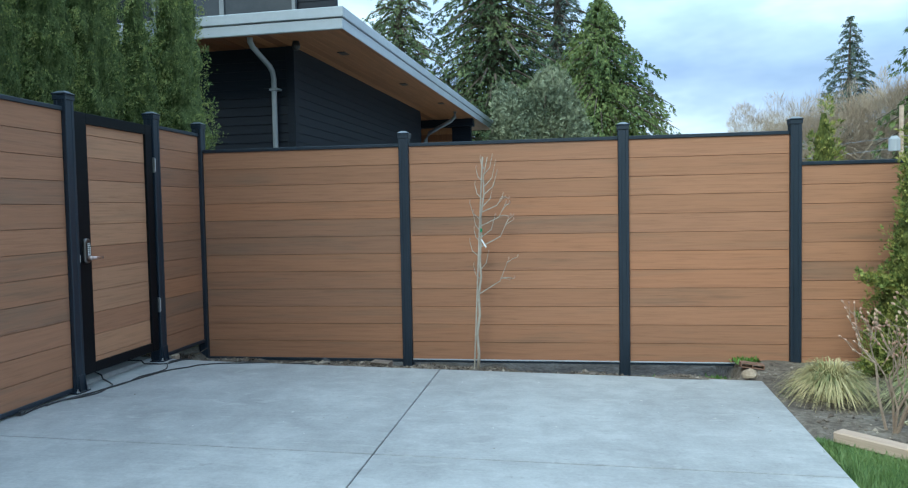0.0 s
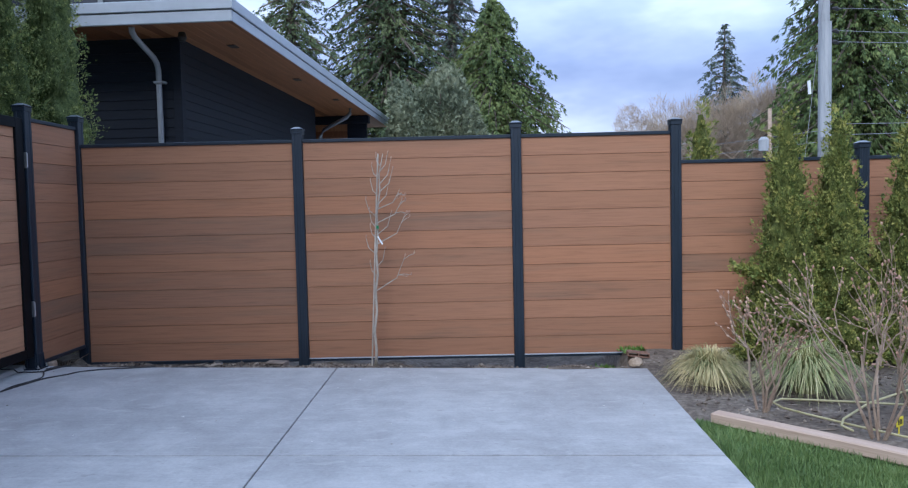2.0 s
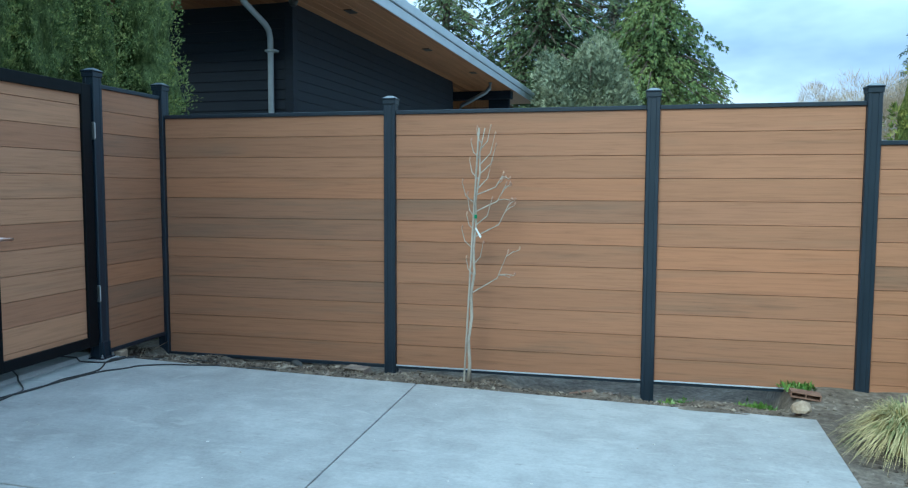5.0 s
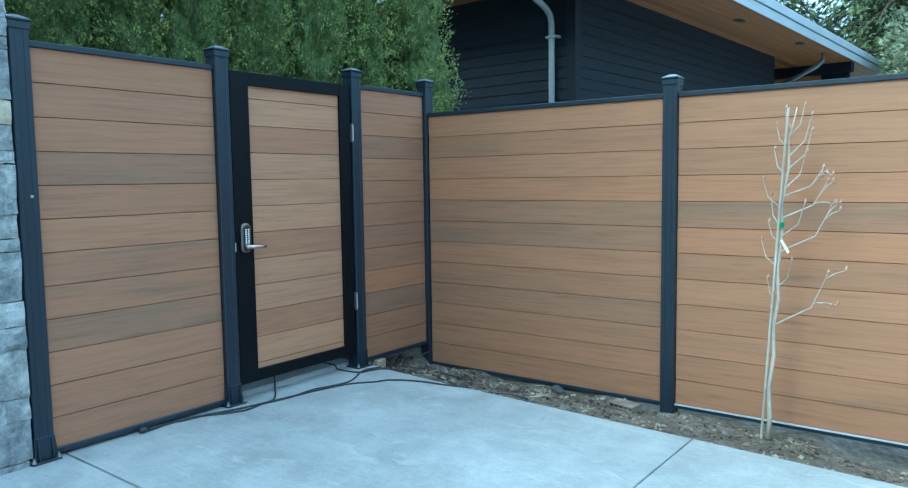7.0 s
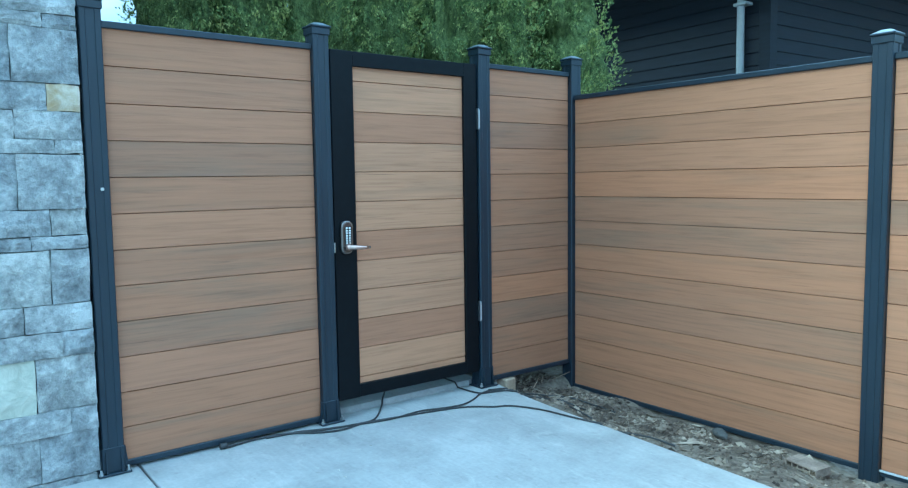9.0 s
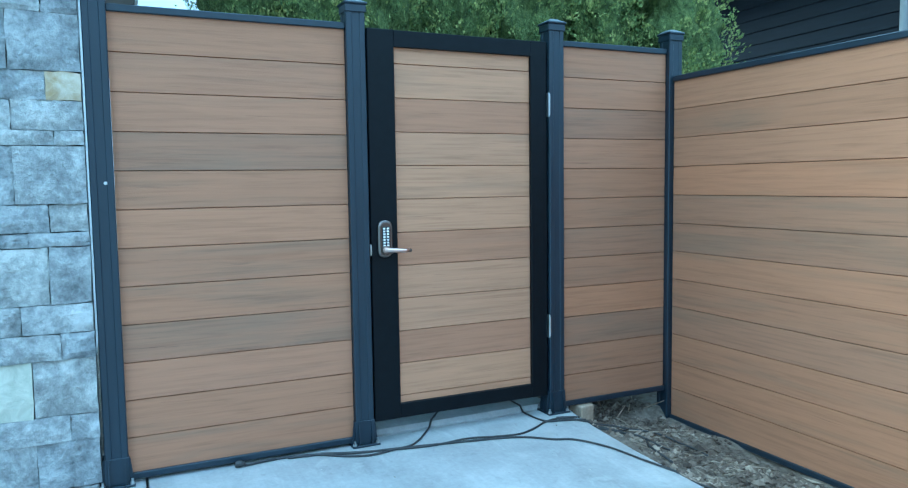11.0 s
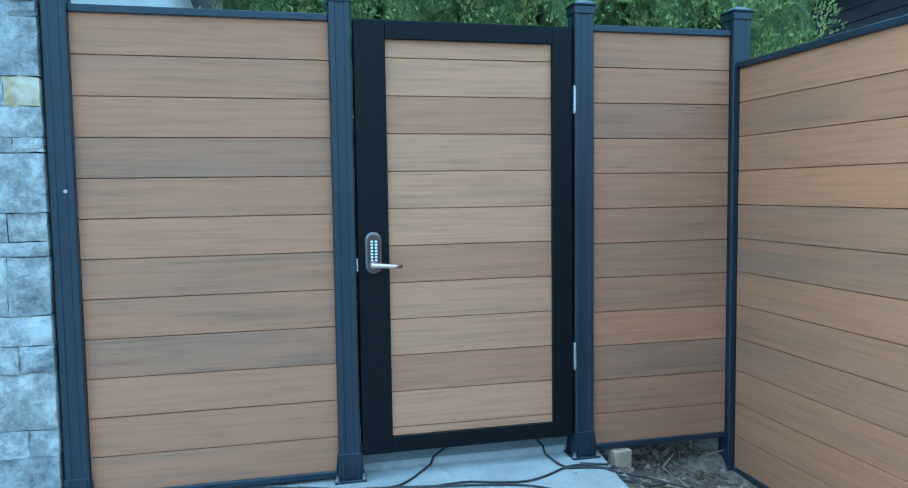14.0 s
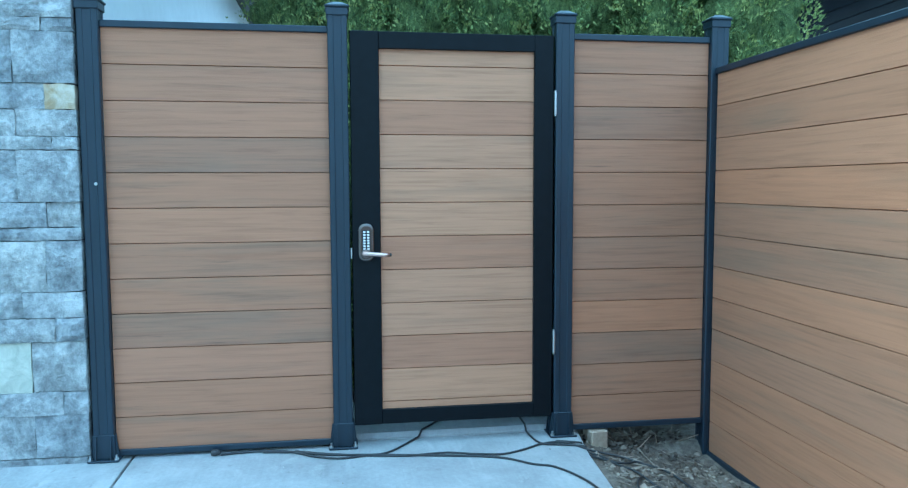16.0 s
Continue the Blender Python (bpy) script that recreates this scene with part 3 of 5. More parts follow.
def rib_mesh():
    """One tapering rib of the shoe, standing out along x."""
    h = PW / 2 + 0.0025
    vs = [(h, -0.0025, 0.009), (h + 0.016, -0.0025, 0.009), (h + 0.004, -0.0025, 0.112), (h, -0.0025, 0.112), (h, 0.0025, 0.009), (h + 0.016, 0.0025, 0.009), (h + 0.004, 0.0025, 0.112), (h, 0.0025, 0.112)]
    return Acc().add(vs, [(0, 1, 2, 3), (7, 6, 5, 4), (0, 4, 5, 1), (1, 5, 6, 2), (2, 6, 7, 3), (3, 7, 4, 0)]).mesh("rib", POST)


RIB = rib_mesh()


def bolt_mesh():
    return Acc().tube([(0, 0, 0.0), (0, 0, 0.009)], 0.010, 6).tube([(0, 0, 0.009), (0, 0, 0.022)], 0.005, 6)


board_cache = {}


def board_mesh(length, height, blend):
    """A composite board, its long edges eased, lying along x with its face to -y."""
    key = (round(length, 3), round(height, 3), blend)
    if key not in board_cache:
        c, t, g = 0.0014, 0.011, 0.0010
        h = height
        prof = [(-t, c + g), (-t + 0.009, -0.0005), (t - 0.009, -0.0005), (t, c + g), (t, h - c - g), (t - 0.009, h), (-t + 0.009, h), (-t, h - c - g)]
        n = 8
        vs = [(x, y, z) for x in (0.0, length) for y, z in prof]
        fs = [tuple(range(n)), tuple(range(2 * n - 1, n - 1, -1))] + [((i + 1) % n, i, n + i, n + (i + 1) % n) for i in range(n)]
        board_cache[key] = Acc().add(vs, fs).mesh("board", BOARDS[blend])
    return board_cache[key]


def rail_mesh(x0, x1, z0, z1):
    """A channel rail: a body with a narrower lip towards the boards."""
    a = Acc()
    a.box(x0, x1, -0.024, 0.024, z0, z1, 0.003)
    return a


PITCH = 0.151


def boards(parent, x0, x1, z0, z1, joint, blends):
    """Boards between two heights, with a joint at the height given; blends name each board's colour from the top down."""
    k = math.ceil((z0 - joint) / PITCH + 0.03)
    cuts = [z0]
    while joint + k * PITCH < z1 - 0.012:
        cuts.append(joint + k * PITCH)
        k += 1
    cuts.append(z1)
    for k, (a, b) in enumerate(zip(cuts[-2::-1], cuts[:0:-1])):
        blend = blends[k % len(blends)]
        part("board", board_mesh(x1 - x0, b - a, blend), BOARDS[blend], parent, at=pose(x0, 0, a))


def panel(parent, x0, x1, z0, z1, joint, blends):
    """Boards with a bottom and a top rail; z0 and z1 are the rails' outer edges."""
    part("bottom_rail", rail_mesh(x0, x1, z0 + 0.008, z0 + 0.034), POST, parent)
    part("top_rail", rail_mesh(x0, x1, z1 - 0.028, z1), POST, parent)
    boards(parent, x0 + 0.001, x1 - 0.001, z0 + 0.030, z1 - 0.026, joint, blends)


def fence_post(parent, x, z0, z1, foot=None):
    p = part("post", post_mesh(z0, z1 - 0.02), POST, parent, at=pose(x, 0, 0))
    part("cap", cap_mesh(z1 - 0.012), POST, p)
    # pyramid in the lightened slate that stands for reflected sky
    part("cap_top", cap_top_mesh(z1 - 0.0118), CAP_SHEEN, p, "slate cap top with the sky's sheen in its colour")
    if foot is not None:
        f = part("post_foot", foot_mesh(), POST, p, "dark ribbed post shoe", at=pose(0, 0, foot))
        for turn in (0, 90, 180, 270):
            for o in (-0.030, 0.030):
                part("rib", RIB, POST, p, at=pose(0, 0, foot, 0, 0, turn) @ pose(0, o, 0))
        for sx in (-1, 1):
            for sy in (-1, 1):
                part("bolt", bolt_mesh(), ZINC, p, "zinc anchor bolt", at=pose(sx * 0.053, sy * 0.053, foot + 0.009))


H = PW / 2
fence_b = thing("fence", "long brown composite board fence with slate-black metal posts", "fence", pose(0, 0, 0), "fences round the driveway")
BX = [0.0, 1.858, 3.670, 4.985, 6.522]
for x, top in zip(BX[1:], (1.822, 1.830, 1.826, 1.600)):
    fence_post(fence_b, x, -0.42, top)
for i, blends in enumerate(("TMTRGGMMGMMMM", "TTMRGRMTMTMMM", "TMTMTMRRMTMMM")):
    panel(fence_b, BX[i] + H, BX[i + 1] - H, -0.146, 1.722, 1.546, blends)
# added pale strip: the bright highlight on these two bottom rails, built as shape
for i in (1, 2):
    part("rail_lip", Acc().box(BX[i] + H, BX[i + 1] - H, -0.029, -0.0245, -0.118, -0.108, 0.001), FASCIA, fence_b, "pale strip standing for the highlight along the bottom rail")
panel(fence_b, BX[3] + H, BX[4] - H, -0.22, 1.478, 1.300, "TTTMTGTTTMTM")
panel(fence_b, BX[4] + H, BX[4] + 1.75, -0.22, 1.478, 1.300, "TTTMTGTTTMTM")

# the fence with the gate stands at right angles; its local x runs towards the corner
YA = [-2.785, -1.768, -0.748, 0.0]
to_a = pose(0, 0, 0, 0, 0, 90)
fence_a = thing("fence", "tan-brown composite board fence beside the gate, slate-black posts", "fence", to_a, "fences round the driveway")
fence_post(fence_a, YA[0], 0.0, 1.965, 0.0)
fence_post(fence_a, YA[1], 0.0, 1.968, 0.0)
fence_post(fence_a, YA[2], 0.0, 1.962, 0.0)
fence_post(fence_a, YA[3], -0.42, 1.965)
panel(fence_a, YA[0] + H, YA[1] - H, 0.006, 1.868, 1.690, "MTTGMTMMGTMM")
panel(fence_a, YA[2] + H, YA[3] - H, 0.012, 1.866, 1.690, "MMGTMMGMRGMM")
part("screw", Acc().tube([(YA[0] + 0.012, -H + 0.001, 1.19), (YA[0] + 0.012, -H - 0.003, 1.19)], 0.007, 8), ZINC, fence_a, "bright screw head")

# ---- gate ----
gate = thing("gate", "closed black-framed gate filled with tan composite boards", "gate", to_a)
G0, G1, I0, I1 = -1.716, -0.799, -1.590, -0.888
GZ0, GZ1, IZ0, IZ1 = 0.097, 1.852, 0.164, 1.778
a = Acc()
a.box(G0, I0, -0.030, 0.022, GZ0, GZ1, 0.003)
a.box(I1, G1, -0.030, 0.022, GZ0, GZ1, 0.003)
a.box(I0 - 0.001, I1 + 0.001, -0.029, 0.021, GZ0 + 0.001, IZ0, 0.002)
a.box(I0 - 0.001, I1 + 0.001, -0.029, 0.021, IZ1, GZ1 - 0.001, 0.002)
part("gate_frame", a, GATE, gate)
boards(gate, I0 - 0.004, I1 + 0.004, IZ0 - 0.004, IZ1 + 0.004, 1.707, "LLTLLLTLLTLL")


def plate_mesh(w, h, r, y0, y1, ease=0.003):
    """An upright plate with round corners, its face to -y and that face's rim eased."""
    a, n = Acc(), 6
    rings = []
    for y, o in ((y1, 0.0), (y0 + ease, 0.0), (y0, ease)):
        ring = []
        for cx, cz, q in ((1, 1, 0), (-1, 1, 1), (-1, -1, 2), (1, -1, 3)):
            for k in range(n + 1):
                w0 = math.pi / 2 * (q + k / n)
                ring.append((cx * (w / 2 - r) + (r - o) * math.cos(w0), y, cz * (h / 2 - r) + (r - o) * math.sin(w0)))
        rings.append(ring)
    m = len(rings[0])
    fs = [(k * m + i, k * m + (i + 1) % m, (k + 1) * m + (i + 1) % m, (k + 1) * m + i) for k in range(2) for i in range(m)]
    return a.add([p for ring in rings for p in ring], fs + [tuple(range(2 * m, 3 * m)), tuple(range(m))[::-1]])


lock = part("lock", plate_mesh(0.066, 0.166, 0.030, -0.052, -0.030, 0.006), STEEL, gate, "brushed nickel keypad lock body", at=pose(-1.655, 0, 0.928))
part("face_plate", plate_mesh(0.050, 0.146, 0.023, -0.055, -0.0515, 0.002), BRONZE, lock, "dark bronze face plate")
part("keypad", plate_mesh(0.036, 0.092, 0.008, -0.0575, -0.0545, 0.001), DARK, lock, at=pose(0, 0, 0.010))
for r in range(7):
    for c in (-0.0085, 0.0085):
        part("key", Acc().box(c - 0.0052, c + 0.0052, -0.0605, -0.057, 0.043 - r * 0.0125, 0.0512 - r * 0.0125, 0.0012), BUTTON, lock)
part("lever_rose", Acc().tube([(-0.002, -0.054, -0.048), (-0.002, -0.064, -0.048)], [0.021, 0.019], 18), STEEL, lock, smooth=False)
a = Acc().tube([(-0.004, -0.05, -0.048), (-0.004, -0.085, -0.048)], [0.016, 0.012], 12)
a.tube([(-0.008, -0.085, -0.047), (0.03, -0.089, -0.049), (0.075, -0.087, -0.053), (0.100, -0.083, -0.053)], [0.012, 0.0105, 0.009, 0.0085], 10)
part("lever_handle", a, LEVER, lock, "rose-tinted nickel lever", smooth=True)
part("lever_tip", Acc().tube([(0.098, -0.0835, -0.053), (0.108, -0.082, -0.053)], 0.0075, 10), DARK, lock)
part("strike_plate", Acc().box(-1.7245, -1.7165, -0.040, -0.026, 0.855, 0.905, 0.002), ZINC, gate, "zinc strike plate")
for z in (1.548, 0.452):
    h = part("hinge", Acc().box(-0.799, -0.791, -0.046, -0.024, z - 0.058, z + 0.058, 0.0015), ZINC, gate, "zinc gate hinge")
    part("hinge_pin", Acc().tube([(-0.795, -0.047, z - 0.05), (-0.795, -0.047, z + 0.05)], 0.006, 8), ZINC, h)

# ---- own house: stone front and white side ----
house = thing("house", "house corner with grey ledgestone facing and white side wall", "house", kind="structure")
stone_wall = part("wall_west", Acc().box(-0.30, 0.012, -4.30, -2.842, -0.1, 6.0), MORTAR, house, "grey ledgestone veneer wall")
part("front_wall", Acc().box(-0.30, 0.0, -9.0, -4.302, -0.1, 6.0), WHITE_WALL, house, "smooth white wall")
part("side_wall", Acc().box(-12.0, -0.302, -9.0, -2.90, -0.1, 3.28), WHITE_WALL, house, "smooth white wall")
part("soffit", Acc().box(-12.5, -0.31, -2.898, -2.40, 3.25, 3.28), DARK, house, "dark soffit")
part("eave_fascia", Acc().box(-12.5, -0.31, -2.398, -2.37, 3.22, 3.42), FASCIA, house)
part("upper_wall", Acc().box(-12.0, -0.302, -9.0, -3.4, 3.43, 6.0), WHITE_WALL, house)
part("lower_roof", Acc().box(-12.5, -0.31, -3.39, -2.41, 3.30, 3.41), ROOF, house)
part("roof", Acc().box(-12.5, 0.35, -9.2, -2.7, 6.01, 6.16), ROOF, house)

# ---- dark house behind the long fence ----
nh = thing("house", "modern charcoal house with deep cedar-lined eaves", "house", pose(0.06, 2.2, 0) @ pose(0, 0, 0, 0, 0, -2.8) @ pose(-0.06, -2.2, 0))
HX, HY, HX0, SZ = 0.06, 2.20, -7.0, 3.10
RX, RY0, RY1 = 0.93, 1.53, 12.2
WY = 8.3


def lap_wall(name, length, height, at, drop=0.105):
    """Lap siding: a sheathing with courses that each lean out at the foot; lies along x, faces -y."""
    wall = part(name, Acc().box(0, length, 0.0, 0.10, 0, height), SIDING, nh, at=at)
    course = Acc()
    vs = [(0, -0.013, 0), (length, -0.013, 0), (length, -0.003, drop), (0, -0.003, drop), (0, -0.001, 0), (length, -0.001, 0), (length, -0.001, drop), (0, -0.001, drop)]
    course.add(vs, [(0, 1, 2, 3), (4, 7, 6, 5), (0, 4, 5, 1), (3, 2, 6, 7), (0, 3, 7, 4), (1, 5, 6, 2)])
    me = course.mesh("siding_board", SIDING)
    for k in range(int(height / drop)):
        part("siding_board", me, SIDING, wall, at=pose(0, 0, k * drop))
    return wall


lap_wall("front_wall", HX - HX0 - 0.076, SZ, pose(HX0, HY, 0))
lap_wall("end_wall", WY - HY - 0.076, SZ, pose(HX, HY + 0.076, 0, 0, 0, 90))
part("corner_board", Acc().box(HX - 0.075, HX + 0.024, HY - 0.024, HY + 0.075, 0, SZ - 0.002, 0.003), SIDING, nh)
lap_wall("rear_end_wall", RY1 - WY - 0.9, SZ, pose(HX - 1.2, WY, 0, 0, 0, 90))
part("rear_return_wall", Acc().box(HX - 1.3, HX, WY - 0.10, WY, 0, SZ), SIDING, nh)
rear = part("rear_wall", Acc().box(-1.2, 0.36, 9.93, 10.03, 0, SZ - 0.003), CEDAR, nh, "cedar-clad rear wall")
for k in range(22):
    part("cladding_board", Acc().box(-1.2, 0.36, 9.915, 9.929, k * 0.14 + 0.003, k * 0.14 + 0.137, 0.002), CEDAR, rear)
part("rear_corner_post", Acc().box(0.362, 0.78, 9.90, 10.03, 0, SZ - 0.003, 0.003), SIDING, nh)
part("rear_beam", Acc().box(-1.2, 0.86, 9.70, 9.912, SZ - 0.16, SZ - 0.003, 0.004), SIDING, nh)
# soffit boards run along the side
w, x = 0.135, HX0 - 0.8
k = 0
while x < RX - 0.02:
    x1 = min(x + w, RX - 0.012)
    part("soffit_board", Acc().box(x + 0.002, x1 - 0.002, RY0 + 0.012, RY1 - 0.012, SZ, SZ + 0.02, 0.003), CEDAR, nh)
    x += w
part("soffit_backing", Acc().box(HX0 - 0.8, RX - 0.012, RY0 + 0.012, RY1 - 0.012, SZ + 0.021, SZ + 0.05), DARK, nh)
for z0, z1, o in ((SZ - 0.015, SZ + 0.100, 0.0), (SZ + 0.108, SZ + 0.218, 0.016)):
    a = Acc()
    a.box(HX0 - 0.8, RX + o, RY0 - o - 0.02, RY0 + 0.012, z0, z1, 0.006)
    a.box(RX - 0.012, RX + o, RY0 + 0.012, RY1, z0, z1, 0.006)
    part("fascia", a, FASCIA, nh, "pale grey-blue metal fascia")
part("roof", Acc().box(HX0 - 0.8, RX - 0.013, RY0 + 0.014, RY1 - 0.014, SZ + 0.06, SZ + 0.212), ROOF, nh)
for lx, ly in ((0.49, 2.74), (0.60, 5.13), (0.70, 7.32)):
    part("soffit_light", Acc().box(lx - 0.05, lx + 0.05, ly - 0.09, ly + 0.09, SZ - 0.008, SZ + 0.01, 0.003), DARK, nh, "dark rectangular soffit light")
part("camera_dome", Acc().tube([(0.20, 1.98, SZ - 0.10), (0.20, 1.98, SZ - 0.06), (0.20, 1.98, SZ)], [0.03, 0.05, 0.035], 12), DARK, nh, "small dark eave fixture")
a = Acc().tube([(-0.205, 1.66, SZ), (-0.205, 1.67, SZ - 0.05), (-0.200, 1.71, SZ - 0.095), (-0.165, 2.05, SZ - 0.245), (-0.157, 2.11, SZ - 0.30), (-0.152, 2.13, SZ - 0.38), (-0.150, 2.13, 0.0)], 0.031, 14)
dp = part("downpipe", a, PIPE, nh, "pale grey round downpipe", smooth=True)
part("bracket", Acc().box(-0.20, -0.08, 2.09, 2.185, SZ - 0.52, SZ - 0.495, 0.004), PIPE, dp)
a = Acc().tube([(RX - 0.22, 8.55, SZ), (RX - 0.23, 8.55, SZ - 0.10), (RX - 0.30, 8.53, SZ - 0.18), (0.20, 8.42, SZ - 0.42), (0.13, 8.42, SZ - 0.55), (0.13, 8.42, 0.0)], 0.038, 12)
part("downpipe", a, PIPE_DARK, nh, "dark bent downpipe", smooth=True)
# set-back upper storey
lap_wall("upper_wall", 6.5, 2.4, pose(-7.0, 5.2, SZ + 0.236))
a = Acc().box(-3.6, -1.2, 5.14, 5.17, SZ + 0.45, SZ + 2.2, 0.01)
uw = part("window", a, GLASS, nh, "dark upper window")
part("window_frame", Acc().box(-2.45, -2.37, 5.11, 5.14, SZ + 0.45, SZ + 2.2).box(-3.66, -3.6, 5.11, 5.175, SZ + 0.4, SZ + 2.25).box(-1.2, -1.14, 5.11, 5.175, SZ + 0.4, SZ + 2.25).box(-3.6, -1.2, 5.11, 5.175, SZ + 0.4, SZ + 0.449), PIPE_DARK, uw)


# ---- ledgestone pieces ----
def stone_mesh(rng, w, h, mat):
    """A split-face stone, w along y and h along z, its face to +x."""
    ny, nz = (5, 3) if w > 1.6 * h else (4, 4)
    d = rng.uniform(0.036, 0.052)
    seed = float(rng.uniform(0, 90))
    vs, fs = [], []
    for j in range(nz + 1):
        for i in range(ny + 1):
            e = i in (0, ny) or j in (0, nz)
            y = w * i / ny + (0 if e else rng.normal(0, 0.12) * w / ny)
            z = h * j / nz + (0 if e else rng.normal(0, 0.12) * h / nz)
            bulge = 0.009 * noise.noise((y * 11, z * 11, seed)) + 0.006 * noise.noise((y * 31, z * 31, seed))
            vs.append((d + bulge + (rng.uniform(-0.005, -0.001) if e else 0.001), y + (rng.normal(0, 0.0015) if e else 0), z + (rng.normal(0, 0.0012) if e else 0)))
    W = ny + 1
    fs = [(j * W + i, j * W + i + 1, (j + 1) * W + i + 1, (j + 1) * W + i) for j in range(nz) for i in range(ny)]
    rim = [i for i in range(W)] + [j * W + ny for j in range(1, nz + 1)] + [nz * W + i for i in range(ny - 1, -1, -1)] + [j * W for j in range(nz - 1, 0, -1)]
    o = len(vs)
    vs += [(0.0, vs[i][1], vs[i][2]) for i in rim]
    m = len(rim)
    fs += [(rim[(i + 1) % m], rim[i], o + i, o + (i + 1) % m) for i in range(m)]
    return Acc().add(vs, fs).mesh("stone", mat)


def stone_courses():
    rng = np.random.default_rng(5)
    # course heights from the ground up, and where the end stone stops, measured back from the wall's end
    rows = [(0.03, 0.215, 0.215), (0.215, 0.10, 0.098), (0.315, 0.215, 0.215), (0.53, 0.10, 0.115), (0.63, 0.11, 0.24), (0.74, 0.215, 0.14), (0.955, 0.055, 0.20),
            (1.01, 0.105, 0.13), (1.115, 0.215, 0.235), (1.33, 0.055, 0.10), (1.385, 0.11, 0.235), (1.495, 0.105, 0.118), (1.60, 0.21, 0.235), (1.81, 0.055, 0.12), (1.865, 0.075, 0.29)]
    z = 1.94
    while z < 5.9:
        h = min(float(rng.choice([0.055, 0.10, 0.15, 0.21])), 6.0 - z)
        rows.append((z, h, float(rng.uniform(0.12, 0.4))))
        z += h
    for n, (z, h, first) in enumerate(rows):
        y, w = -2.838, first
        k = 0
        while y > -4.295:
            if y - w < -4.20:
                w = y + 4.30
            mat = STONE
            if n == 11 and k == 0:
                mat = STONE_GOLD
            if n == 2 and k == 1:
                mat = STONE_PALE
            g = 0.0025
            me = stone_mesh(rng, w - g, h - g, mat)
            part("stone", me, mat, stone_wall, at=pose(0.010, y - w + g / 2, z + g / 2))
            y -= w
            k += 1
            w = float(rng.uniform(0.16, 0.46)) if h < 0.15 else float(rng.uniform(0.14, 0.32))
    a = Acc().box(0.013, 0.045, -4.3, -2.85, -0.02, 0.026, 0.004)
    part("base_ledge", a, STONE, stone_wall)


stone_courses()


# ---- evergreen columns ----
def column_radius(h, R, full=0.75):
    """Radius of a clipped evergreen column at relative height h."""
    return R * (min(1.0, 0.72 + h * 1.2) if h < 0.25 else 1.0) * max(0.0, 1 - max(0.0, (h - 0.35) / 0.65) ** (1.2 / full)) ** 0.8


